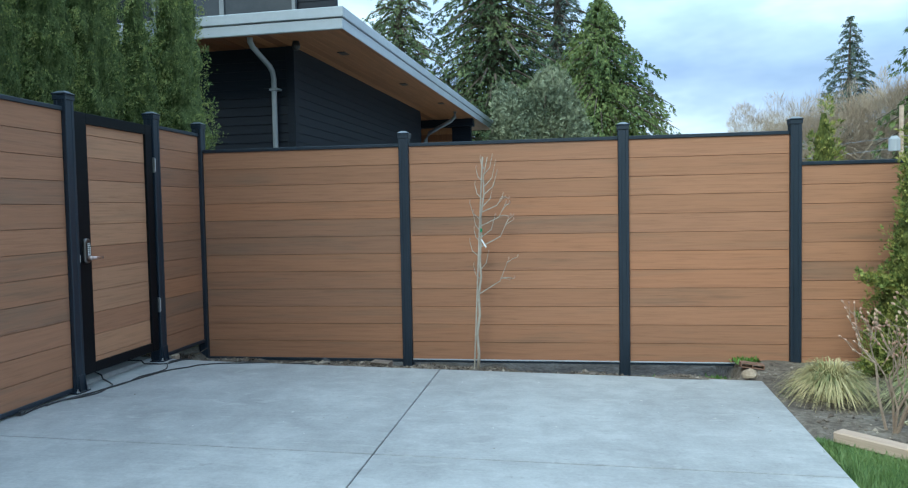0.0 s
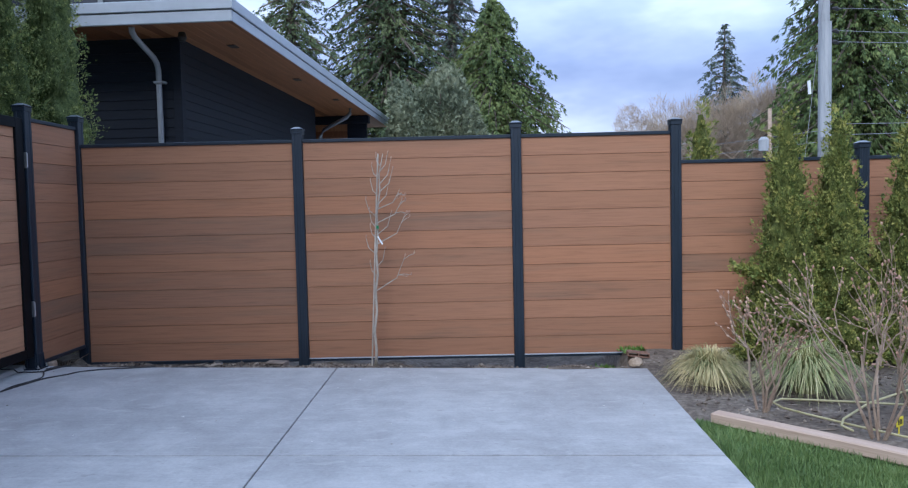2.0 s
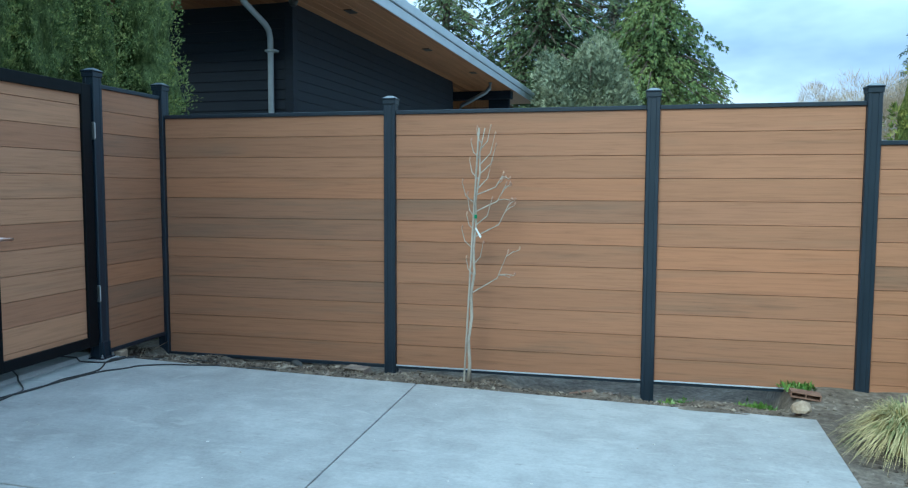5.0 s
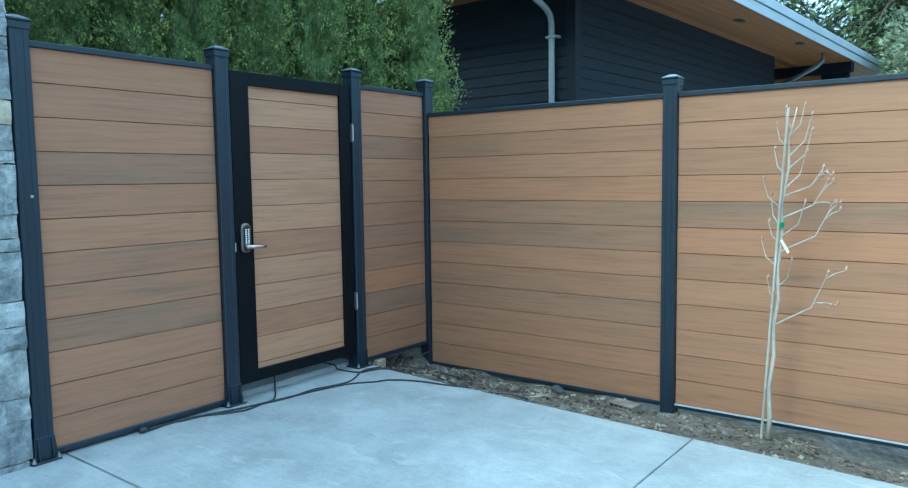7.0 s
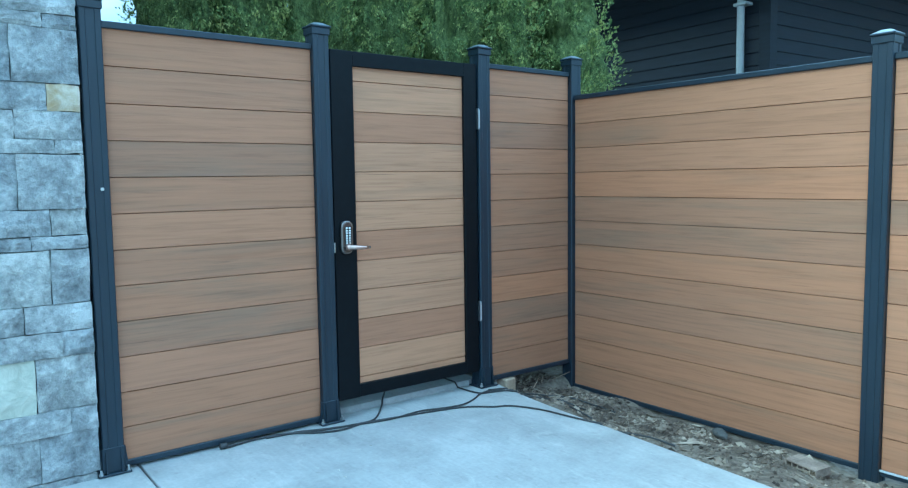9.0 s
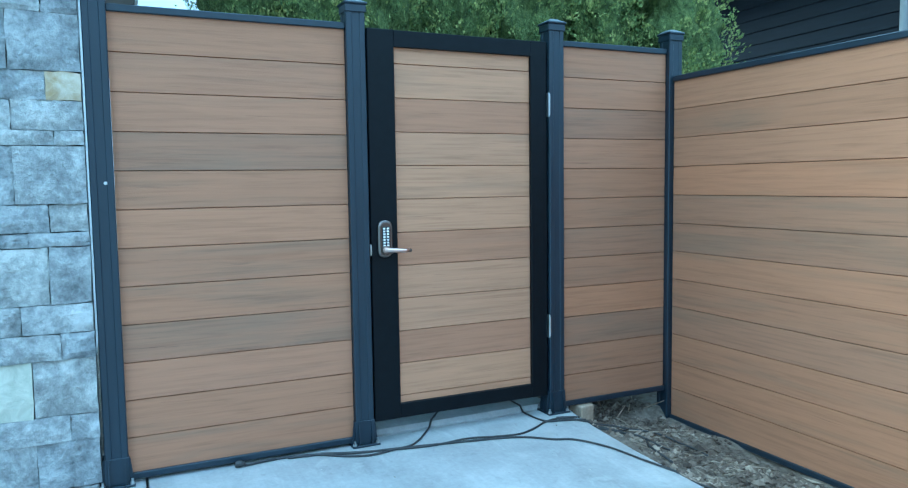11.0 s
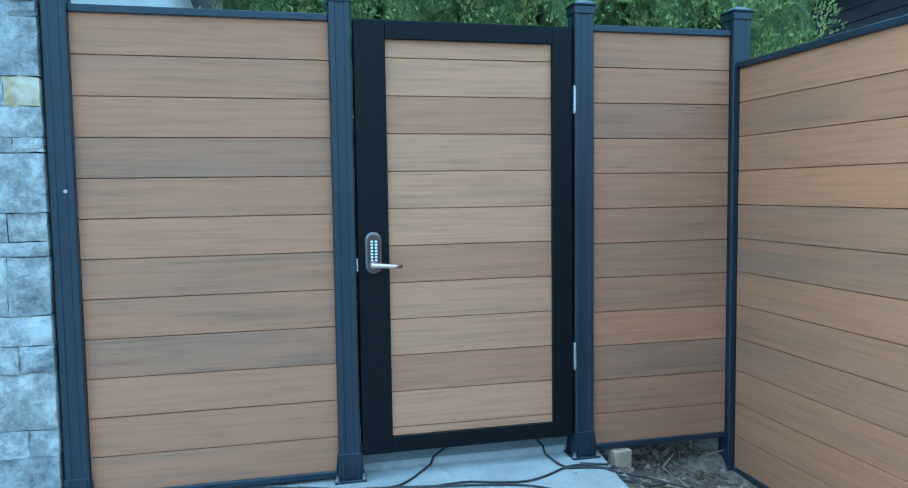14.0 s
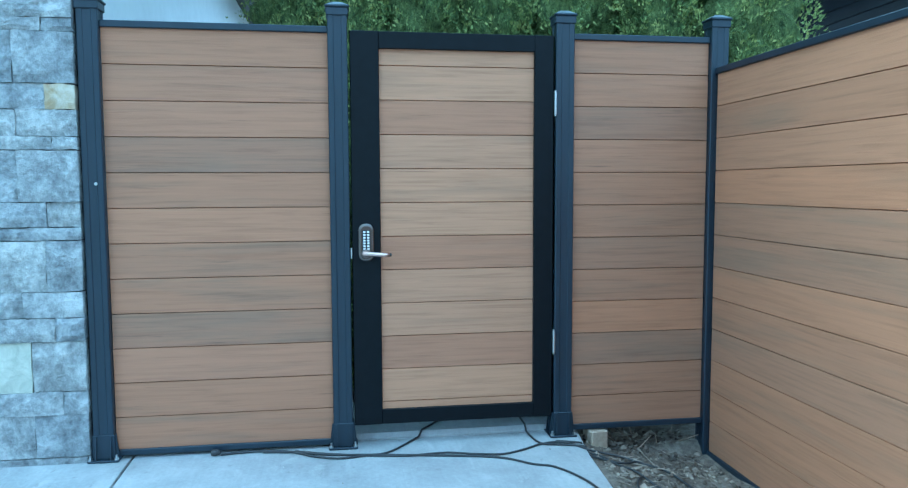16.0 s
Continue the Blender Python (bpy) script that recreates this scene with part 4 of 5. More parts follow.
def evergreen(name, label, category, x, y, z0, H, R, mat, seed, n, length, width, group="", full=1.0, plume=0.17, cone=False, core=None):
    rng = np.random.default_rng(seed)
    tree = thing(name, label, category, pose(x, y, z0), group)
    part("trunk", Acc().tube([(0, 0, 0), (0.01, 0, H * 0.4), (0, 0.01, H * 0.85)], [R * 0.12, R * 0.08, R * 0.02], 7), BARK, tree)
    ph = rng.uniform(0, 6.28, 6)

    def lump(h, a):
        return 1 + 0.15 * np.sin(3 * a + ph[0] + 5 * h) + 0.12 * np.sin(5 * a + ph[1] - 9 * h * H) + 0.07 * np.sin(8 * a + ph[2] + 13 * h * H)

    prof = np.array([R * (0.92 * (1 - k / 100) ** 0.95 + 0.05) if cone else column_radius(k / 100, R, full) for k in range(101)])
    # upright plumes over the surface, each a spindle of small fans
    per = 22 if cone else 40
    h = rng.uniform(0, 1, n // per * 4)
    h = h[rng.uniform(0, 1, len(h)) < prof[(h * 100).astype(int)] / prof.max() + 0.05][:n // per]
    m = len(h)
    a = rng.uniform(0, 2 * np.pi, m)
    r = prof[(h * 100).astype(int)] * lump(h, a) * rng.uniform(0.80, 1.02, m)
    c = np.stack([r * np.cos(a), r * np.sin(a), h * H], axis=1)
    # the dense inner mass swells under each plume and sinks between them
    rings, sides = int(H * 34), 56
    hh, aa = np.meshgrid(np.linspace(0.02, 0.97, rings + 1), np.arange(sides) * 2 * np.pi / sides, indexing="ij")
    hh, aa = hh.ravel(), aa.ravel()
    base = prof[(hh * 100).astype(int)] * lump(hh, aa)
    q = np.stack([base * np.cos(aa), base * np.sin(aa), hh * H], axis=1)
    squash = np.array([1, 1, 0.5], dtype=np.float32)
    tips = ((c + np.array([0, 0, plume * 0.45])) * squash).astype(np.float32)
    near = np.concatenate([np.sqrt(((b[:, None] - tips[None]) ** 2).sum(-1)).min(1) for b in np.array_split((q * squash).astype(np.float32), 40)])
    swell = np.clip(1 - (near / (plume * 0.5)) ** 2, 0, 1) ** 0.8
    k = 0.60 + 0.36 * swell
    acc = Acc()
    acc.v = [tuple(p) for p in np.stack([q[:, 0] * k, q[:, 1] * k, q[:, 2]], axis=1).tolist()]
    acc.f = [(i * sides + w, i * sides + (w + 1) % sides, (i + 1) * sides + (w + 1) % sides, (i + 1) * sides + w) for i in range(rings) for w in range(sides)]
    crown = part("crown", acc, core, tree, smooth=True)
    out = np.stack([np.cos(a), np.sin(a), np.zeros(m)], axis=1)
    axis = unit(out * rng.uniform(0.2, 0.7, (m, 1)) + np.array([0, 0, 1.0]) + rng.normal(0, 0.22, (m, 3)))
    size = plume * rng.uniform(0.7, 1.35, (m, 1))
    u = rng.uniform(0, 1, (m, per, 1))
    off = rng.normal(0, 1, (m, per, 3)) * (0.27 * (1.1 - u)) * size[:, None]
    p = (c[:, None] + axis[:, None] * u * size[:, None] + off).reshape(-1, 3)
    d = (axis[:, None] * 0.9 + off / size[:, None] * 2.2 + rng.normal(0, 0.25, (m, per, 3))).reshape(-1, 3)
    ob = part("leaf_cover", quads_mesh("leaf_cover", sprays(rng, p, d, length, width, 3, 0.30), mat), mat, crown)
    tagged(ob, kind="stuff")
    return tree


HEDGE = "tall dense green arborvitae column behind the fence"
COLUMNS = [(-0.34, 0.30, 4.4, 0.285), (-0.50, -0.10, 3.4, 0.26), (-0.68, -0.47, 4.8, 0.28), (-0.82, -0.86, 4.6, 0.255), (-0.98, -1.24, 5.0, 0.265), (-1.14, -1.63, 4.7, 0.27), (-1.32, -2.02, 4.9, 0.28),
           (-2.2, -1.3, 5.2, 0.5), (-1.75, -0.35, 5.2, 0.48), (-1.45, 0.45, 5.0, 0.45)]
for k, (x, y, H, R) in enumerate(COLUMNS):
    evergreen("hedge_tree", HEDGE, "tree", x, y, -0.1, H, R, THUJA, 20 + k, 25000 if k < 7 else 8000, 0.026, 0.0026, "arborvitae hedge", plume=0.16, core=THUJA_CORE)
YOUNG = "young golden-green arborvitae standing before the low fence"
young = evergreen("arborvitae", YOUNG, "tree", 5.68, -0.52, -0.12, 1.90, 0.36, THUJA_GOLD, 41, 15000, 0.026, 0.0028, "young arborvitae", plume=0.08, cone=True, core=GOLD_CORE)
evergreen("arborvitae", YOUNG, "tree", 6.06, -0.52, -0.12, 1.90, 0.34, THUJA_GOLD, 42, 15000, 0.026, 0.0028, "young arborvitae", plume=0.08, cone=True, core=GOLD_CORE)
evergreen("arborvitae", YOUNG, "tree", 6.60, -0.55, -0.12, 1.85, 0.38, THUJA_GOLD, 43, 15000, 0.026, 0.0028, "young arborvitae", plume=0.08, cone=True, core=GOLD_CORE)
evergreen("arborvitae", "small arborvitae peeping over the low fence", "tree", 5.45, 0.80, -0.12, 2.12, 0.32, THUJA_GOLD, 44, 6000, 0.05, 0.004, "young arborvitae", plume=0.11, cone=True, core=GOLD_CORE)


rng_sprig = np.random.default_rng(45)
part("side_branch", Acc().tube([(0, 0, 0.62), (-0.22, -0.05, 0.70), (-0.40, -0.08, 0.76)], [0.007, 0.005, 0.002], 6), BARK, young)
u_sprig = rng_sprig.uniform(0.3, 1.0, (420, 1))
p_sprig = np.array([0, 0, 0.62]) + u_sprig * np.array([-0.42, -0.08, 0.14]) + rng_sprig.normal(0, 0.024, (420, 3))
tagged(part("side_leaf_cover", quads_mesh("side_leaf_cover", sprays(rng_sprig, p_sprig, np.array([-0.8, -0.2, 0.5]) + rng_sprig.normal(0, 0.6, (420, 3)), 0.036, 0.0042, 4, 0.4), THUJA_GOLD), THUJA_GOLD, young), kind="stuff")


def leafy_shrub(name, label, x, y, z0, H, R, mat, seed, n, length, width, lift=0.3, stems=9):
    rng = np.random.default_rng(seed)
    sh = thing(name, label, "shrub", pose(x, y, z0))
    acc = Acc()
    for k in range(stems):
        a = rng.uniform(0, 6.28)
        r = R * rng.uniform(0.3, 0.8)
        acc.tube([(0, 0, 0), (r * 0.4 * math.cos(a), r * 0.4 * math.sin(a), H * 0.4), (r * math.cos(a), r * math.sin(a), H * rng.uniform(0.6, 0.9))], [R * 0.035, R * 0.025, R * 0.01], 5)
    part("stem_base", acc, BARK, sh)
    u = unit(rng.normal(size=(n, 3)))
    u[:, 2] = np.abs(u[:, 2]) * 1.0 - 0.25
    q = 1 + 0.16 * np.sin(u[:, :1] * 7 + u[:, 2:] * 5 + seed) + 0.13 * np.sin(u[:, 1:2] * 11 - u[:, 2:] * 8)
    rad = rng.uniform(0.55, 1.0, (n, 1)) ** 0.4 * q
    p = u * rad * np.array([R, R, H * 0.55]) + np.array([0, 0, H * 0.5])
    d = u + np.array([0, 0, lift]) + rng.normal(0, 0.5, (n, 3))
    ob = part("foliage", quads_mesh("foliage", sprays(rng, p, d, length, width, 3, 0.8), mat), mat, sh)
    tagged(ob, kind="stuff")
    return sh


leafy_shrub("sage_tree", "rounded grey-green leafy tree beyond the house", 2.57, 11.2, -0.1, 4.55, 1.35, SAGE, 53, 22000, 0.11, 0.014, stems=14)


# ---- far trees ----
def conifer(name, label, x, y, H, R, mat, seed, levels, per, length, width, droop=0.35, bare=0.12, z0=-0.1, dens=1.0, hang=0.7, taper=0.8):
    rng = np.random.default_rng(seed)
    tree = thing(name, label, "tree", pose(x, y, z0))
    acc = Acc().tube([(0, 0, 0), (0.02 * H * rng.normal() * 0.2, 0, H * 0.5), (0, 0, H * 0.98)], [H * 0.022, H * 0.013, H * 0.002], 7)
    pts, dirs = [], []
    limbs = Acc()
    for i in range(levels):
        f = i / (levels - 1)
        hz = H * (bare + (0.99 - bare) * f)
        span = R * (1 - f) ** taper * rng.uniform(0.82, 1.10) + 0.03 * R
        m = max(4, int(per * (1 - f * 0.6)))
        a0 = rng.uniform(0, 6.28)
        for k in range(m):
            a = a0 + 6.283 * k / m + rng.normal(0, 0.22)
            ln = span * rng.uniform(0.60, 1.18)
            c, s = math.cos(a), math.sin(a)
            up = 0.22 * ln
            end = (ln * c, ln * s, hz + up * 0.3 - droop * ln)
            if k % 2 == 0 and f < 0.9:
                limbs.tube([(0, 0, hz), (ln * 0.5 * c, ln * 0.5 * s, hz + up * 0.4 - droop * ln * 0.25), end], [H * 0.0045, H * 0.003, H * 0.001], 4, False)
            cnt = int(dens * (60 * ln / R + 10))
            tt = rng.uniform(0.05, 1.0, cnt) ** 0.85
            side = rng.normal(0, 0.13, cnt) * ln * (1.15 - tt)
            px = tt * ln * c - side * s
            py = tt * ln * s + side * c
            pz = hz + up * 0.4 * np.sin(tt * 3.1) - droop * ln * tt ** 1.6 + rng.normal(0, 0.02 * R, cnt)
            pts.append(np.stack([px, py, pz], 1))
            dirs.append(np.stack([0.8 * c + rng.normal(0, 0.28, cnt), 0.8 * s + rng.normal(0, 0.28, cnt), -hang * np.ones(cnt) + rng.normal(0, 0.25, cnt)], 1))
    part("trunk", acc, BARK, tree)
    crown = part("branchwork", limbs, BARK, tree)
    p, d = np.concatenate(pts), np.concatenate(dirs)
    ob = part("foliage", quads_mesh("foliage", sprays(rng, p, d, length * 0.47, width * 0.26, 3, 0.38), mat), mat, crown)
    tagged(ob, kind="stuff")
    return tree


conifer("fir_tree", "dark green fir rising behind the roof", -3.1, 22.0, 12.6, 3.0, CONIFER, 61, 38, 14, 0.46, 0.060)
conifer("fir_tree", "tall broad dark fir beyond the house", 0.3, 24.0, 16.5, 4.4, CONIFER, 62, 50, 16, 0.52, 0.080, dens=1.2)
conifer("spruce_tree", "blue-green spruce with open branches", 2.8, 28.0, 16.5, 3.5, CONIFER_BLUE, 63, 42, 13, 0.52, 0.060)
conifer("cedar_tree", "broad bright-green cedar with drooping sprays", 4.25, 18.0, 7.9, 3.2, CEDAR_TREE, 64, 48, 18, 0.34, 0.055, droop=0.38, dens=1.8, hang=1.0, taper=0.58)
conifer("spruce_tree", "distant pointed spruce above bare trees", 24.3, 54.0, 15.2, 4.9, CONIFER_BLUE, 65, 30, 12, 0.75, 0.10)
conifer("fir_tree", "very large fir behind the utility pole", 23.2, 32.0, 20.0, 5.8, CEDAR_TREE, 66, 46, 17, 0.75, 0.12, dens=1.3, hang=1.0)
conifer("fir_tree", "large dark fir at the plot's edge", 30.0, 33.0, 19.0, 6.0, CONIFER, 67, 40, 15, 0.75, 0.10)
conifer("fir_tree", "dark green fir rising behind the roof", -9.0, 26.0, 11.5, 3.0, CONIFER, 68, 30, 12, 0.5, 0.07)


def twigs(acc, rng, p, d, ln, r, depth, sides, spread, buds=None, lift=0.15):
    """A branch that forks; returns nothing, fills acc and the list of tips."""
    p, d = Vector(p), Vector(d).normalized()
    q = p + d * ln * 0.5 + Vector(rng.normal(0, 0.05, 3)) * ln
    e = p + d * ln + Vector(rng.normal(0, 0.08, 3)) * ln
    acc.tube([p, q, e], [r, r * 0.85, r * 0.62], sides, False)
    if buds is not None and depth <= 1:
        buds.append((e, (e - q).normalized()))
        if depth == 1:
            buds.append((q, d))
    if depth == 0:
        return
    for k in range(2 if depth > 2 else int(rng.integers(2, 4))):
        nd = d + Vector(rng.normal(0, spread, 3)) + Vector((0, 0, lift))
        twigs(acc, rng, p.lerp(e, float(rng.uniform(0.55, 1.0))), nd, ln * float(rng.uniform(0.55, 0.82)), r * 0.6, depth - 1, sides, spread, buds, lift)


def bare_tree(x, y, H, seed, group="bare trees"):
    rng = np.random.default_rng(seed)
    tree = thing("bare_tree", "distant leafless brown tree with fine twigs", "tree", pose(x, y, -0.1), group)
    acc = Acc()
    for k in range(3):
        twigs(acc, rng, (0, 0, 0), (rng.normal(0, 0.25), rng.normal(0, 0.25), 1), H * 0.36, H * 0.012, 6, 3, 0.42, None, 0.12)
    limbs = part("branchwork", acc, FAR_TWIG, tree)
    n = 3000
    u = unit(rng.normal(size=(n, 3))) * rng.uniform(0.25, 1.0, (n, 1)) ** 0.5
    u = u * (1 + 0.25 * np.sin(u[:, :1] * 6 + seed) + 0.2 * np.sin(u[:, 2:] * 7 - seed))
    q = u * np.array([H * 0.30, H * 0.30, H * 0.36]) + np.array([0, 0, H * 0.62])
    d = u + np.array([0, 0, 1.1]) + rng.normal(0, 0.4, (n, 3))
    tagged(part("twig_haze", quads_mesh("twig_haze", sprays(rng, q, d, 0.75, 0.011, 3, 0.5), FAR_TWIG), FAR_TWIG, limbs), kind="stuff")


for k, (x, y, H) in enumerate([(17.0, 42, 7.2), (19.6, 43, 7.9), (21.6, 42, 8.6), (23.4, 41, 8.8), (25.2, 43, 8.4), (17.0, 52, 8.0)]):
    bare_tree(x, y, H, 80 + k)


# ---- utility pole ----
pole = thing("utility_pole", "grey weathered utility pole with crossarm hardware and guy wires", "pole", pose(11.5, 11.0, -0.1))
part("mast", Acc().tube([(0, 0, 0), (0, 0, 6), (0.03, 0, 11)], [0.135, 0.12, 0.10], 14), POLE, pole, smooth=True)
part("sleeve", Acc().tube([(0.01, -0.03, 2.6), (0.015, -0.03, 5.2)], 0.132, 12, False), POLE, pole, "pale pole sleeve")
for z in (5.5, 5.0, 4.75):
    part("insulator", Acc().tube([(0.14, -0.05, z), (0.24, -0.05, z), (0.30, -0.05, z - 0.05)], [0.03, 0.05, 0.03], 8), DARK, pole)


def sagging(p, q, sag, n=14):
    p, q = Vector(p), Vector(q)
    return [p.lerp(q, i / n) - Vector((0, 0, sag * 4 * (i / n) * (1 - i / n))) for i in range(n + 1)]


for z, s in ((5.5, 0.25), (5.0, 0.35), (4.75, 0.3), (2.9, 0.3), (2.65, 0.25)):
    part("wire", Acc().tube(sagging((0.25, -0.05, z), (16, 4.0, z + 1.3), s), 0.007, 4), WIRE, pole)
for z in (2.75, 2.5):
    part("wire", Acc().tube(sagging((-0.1, -0.05, z), (-14, 16.0, z - 0.2), 0.2), 0.006, 4), WIRE, pole)
part("guy_wire", Acc().tube([(0, -0.1, 6.3), (-0.9, -0.5, 0.0)], 0.007, 4), WIRE, pole)
part("guy_wire", Acc().tube([(0, -0.1, 2.9), (-0.7, -0.4, 0.0)], 0.007, 4), WIRE, pole)
part("guy_marker", Acc().tube([(-0.46, -0.30, 3.55), (-0.49, -0.32, 3.85)], 0.035, 8), WHITE_TAG, pole, "pale guy wire insulator")
far_post = thing("vent_post", "small pale post with a grey drum beyond the fence", "post", pose(9.45, 9.0, -0.1))
part("mast", Acc().tube([(0, 0, 0), (0, 0, 3.05)], 0.04, 8), TIMBER, far_post)
part("drum", Acc().tube([(-0.14, -0.05, 2.2), (-0.14, -0.05, 2.42), (-0.14, -0.05, 2.48)], [0.10, 0.10, 0.05], 12), POLE, far_post)


# ---- sapling by the fence ----
def sapling():
    rng = np.random.default_rng(11)
    s = thing("sapling", "slender leafless sapling with pale bark tied to a cane", "tree", pose(2.475, -0.27, -0.13))
    trunk = [(0.018, 0, 0), (0.024, 0, 0.12), (0.014, 0, 0.28), (0.036, 0.003, 0.44), (0.030, 0, 0.60), (0.052, 0, 0.74), (0.044, 0, 0.90), (0.060, 0.004, 1.06), (0.056, 0, 1.22), (0.086, 0, 1.40), (0.084, 0, 1.54), (0.118, 0, 1.70)]
    t = part("trunk", Acc().tube(trunk, [0.015, 0.012, 0.011, 0.0105, 0.011, 0.010, 0.0095, 0.009, 0.008, 0.0065, 0.005, 0.003], 8), PALE_BARK, s, smooth=True)
    part("cane", Acc().tube([(-0.012, -0.018, 0), (0.02, -0.018, 0.6), (0.052, -0.018, 1.2), (0.082, -0.018, 1.70)], 0.0065, 6), PALE_BARK, s, "thin pale support cane")
    tips = []
    spec = [(0.60, 0.24, 1.15, 0.04), (0.72, -0.06, 1.9, 0.03), (0.80, 0.07, 2.0, -0.05), (0.90, -0.08, 1.7, 0.0), (0.98, 0.22, 1.0, 0.05), (1.02, -0.05, 2.2, -0.04), (1.06, 0.12, 1.4, -0.08), (1.10, -0.07, 2.3, 0.06),
            (1.15, 0.20, 0.9, 0.02), (1.20, -0.08, 1.8, -0.05), (1.26, 0.17, 0.8, 0.05), (1.30, 0.09, 2.0, 0.03), (1.36, -0.07, 1.9, 0.03), (1.40, 0.11, 1.6, -0.04), (1.46, 0.09, 2.2, 0.05), (1.50, -0.06, 1.9, 0.0), (1.56, 0.07, 2.0, -0.03), (1.60, -0.04, 2.4, 0.03)]
    for z, dx, rise, dy in spec:
        acc = Acc()
        x0 = float(np.interp(z, [p[2] for p in trunk], [p[0] for p in trunk]))
        mid = (x0 + dx * 0.72, dy * 0.6, z + abs(dx) * rise * 0.38)
        tip = (x0 + dx, dy, z + abs(dx) * rise)
        acc.tube([(x0, 0, z), mid, tip], [0.0048, 0.0036, 0.0020], 5)
        if abs(dx) > 0.13:
            for _ in range(3):
                w = Vector(mid).lerp(Vector(tip), float(rng.uniform(0, 0.9)))
                e = w + Vector((dx * rng.uniform(0.15, 0.45), rng.normal(0, 0.03), rng.uniform(-0.02, 0.10)))
                acc.tube([w, w.lerp(e, 0.5) + Vector((0, 0, 0.008)), e], [0.003, 0.0025, 0.0018], 4)
                tips.append(e)
        tips.append(Vector(tip))
        part("branch", acc, PALE_BARK, s)
    for e in tips:
        part("bud", Acc().tube([e, e + Vector((0.004, 0, 0.012)), e + Vector((0.006, 0, 0.026))], [0.004, 0.008, 0.001], 5), BUD, s)
    part("tie", Acc().tube([(0.056, -0.006, 1.105), (0.057, -0.006, 1.13)], 0.014, 10), GREEN_TIE, s, "green tie tape")
    a = Acc().add([(0.058, -0.02, 1.04), (0.068, -0.022, 1.046), (0.106, -0.03, 0.985), (0.096, -0.03, 0.975), (0.058, -0.019, 1.04), (0.068, -0.021, 1.046), (0.106, -0.029, 0.985), (0.096, -0.029, 0.975)],
                  [(0, 1, 2, 3), (7, 6, 5, 4), (0, 4, 5, 1), (1, 5, 6, 2), (2, 6, 7, 3), (3, 7, 4, 0)])
    part("tag", a, WHITE_TAG, s, "white plant tag")


sapling()


# ---- planting bed ----
def sedge(x, y, z, R, H, mat, seed, label, n=420):
    rng = np.random.default_rng(seed)
    c = thing("sedge_clump", label, "ornamental grass", pose(x, y, z), "sedge clumps")
    a = rng.uniform(0, 6.283, n)
    lean = rng.uniform(0.05, 1.0, n)
    quads = []
    for k in range(n):
        o = np.array([math.cos(a[k]), math.sin(a[k]), 0])
        s = np.array([-o[1], o[0], 0])
        reach = R * (0.25 + 0.95 * lean[k]) * rng.uniform(0.75, 1.15)
        top = H * rng.uniform(0.7, 1.1) * (1.05 - 0.45 * lean[k])
        base = o * rng.uniform(0, 0.25) * R
        w = rng.uniform(0.0018, 0.0036)
        tt = np.linspace(0, 1, 6)
        line = base + o[None] * (reach * tt ** 1.3)[:, None] + np.array([0, 0, 1.0]) * (top * np.sin(np.minimum(tt * (1.7 + 1.35 * lean[k]), 3.05)))[:, None]
        line = line + s[None] * (rng.normal(0, 0.05) * tt ** 2)[:, None]
        ww = w * (1 - tt ** 3 * 0.9)
        for i in range(5):
            quads.append([line[i] - s * ww[i], line[i] + s * ww[i], line[i + 1] + s * ww[i + 1], line[i + 1] - s * ww[i + 1]])
    ob = part("leaf_tuft", quads_mesh("leaf_tuft", np.array(quads), mat), mat, c)
    tagged(ob, kind="stuff")


sedge(4.86, -1.20, -0.11, 0.27, 0.25, SEDGE_DRY, 91, "rounded clump of half-dry tan and green sedge", 1700)
sedge(5.42, -1.42, -0.11, 0.34, 0.33, SEDGE, 92, "cream-striped green sedge clump in the bed", 1700)
sedge(6.10, -1.75, -0.11, 0.28, 0.28, SEDGE, 93, "cream-striped green sedge clump in the bed")


def bare_shrub(x, y, z, H, seed, label, stems):
    rng = np.random.default_rng(seed)
    s = thing("bare_shrub", label, "shrub", pose(x, y, z), "bare shrubs")
    buds = []
    for k in range(stems):
        acc = Acc()
        a = rng.uniform(0, 6.283)
        lean = rng.uniform(0.10, 0.55)
        twigs(acc, rng, (0.03 * math.cos(a), 0.03 * math.sin(a), 0), (lean * math.cos(a), lean * math.sin(a), 1), H * rng.uniform(0.38, 0.5), 0.0080, 3, 4, 0.34, buds, 0.12)
        part("stem", acc, TWIG, s)
    acc = Acc()
    for e, d in buds:
        d = d * 0.020
        acc.tube([e, e + d * 0.5, e + d], [0.003, 0.0075, 0.0015], 4, False)
    tagged(part("bud_growth", acc, BUD, s, "small pinkish leaf buds"), kind="stuff")


bare_shrub(4.96, -1.86, -0.10, 0.70, 101, "leafless tan shrub with first buds in the bed", 6)
bare_shrub(5.33, -2.42, -0.10, 1.00, 102, "tall leafless shrub covered in pinkish buds", 7)
bare_shrub(5.75, -2.05, -0.10, 0.95, 103, "tall leafless shrub covered in pinkish buds", 6)

timber = part("timber_edging", Acc().box(0, 2.3, -0.045, 0.045, 0.0, 0.058, 0.006), TIMBER, at=pose(4.60, -2.10, -0.085, 0, 0, -47.5))
tagged(timber, "weathered square timber edging the planting bed", "timber")

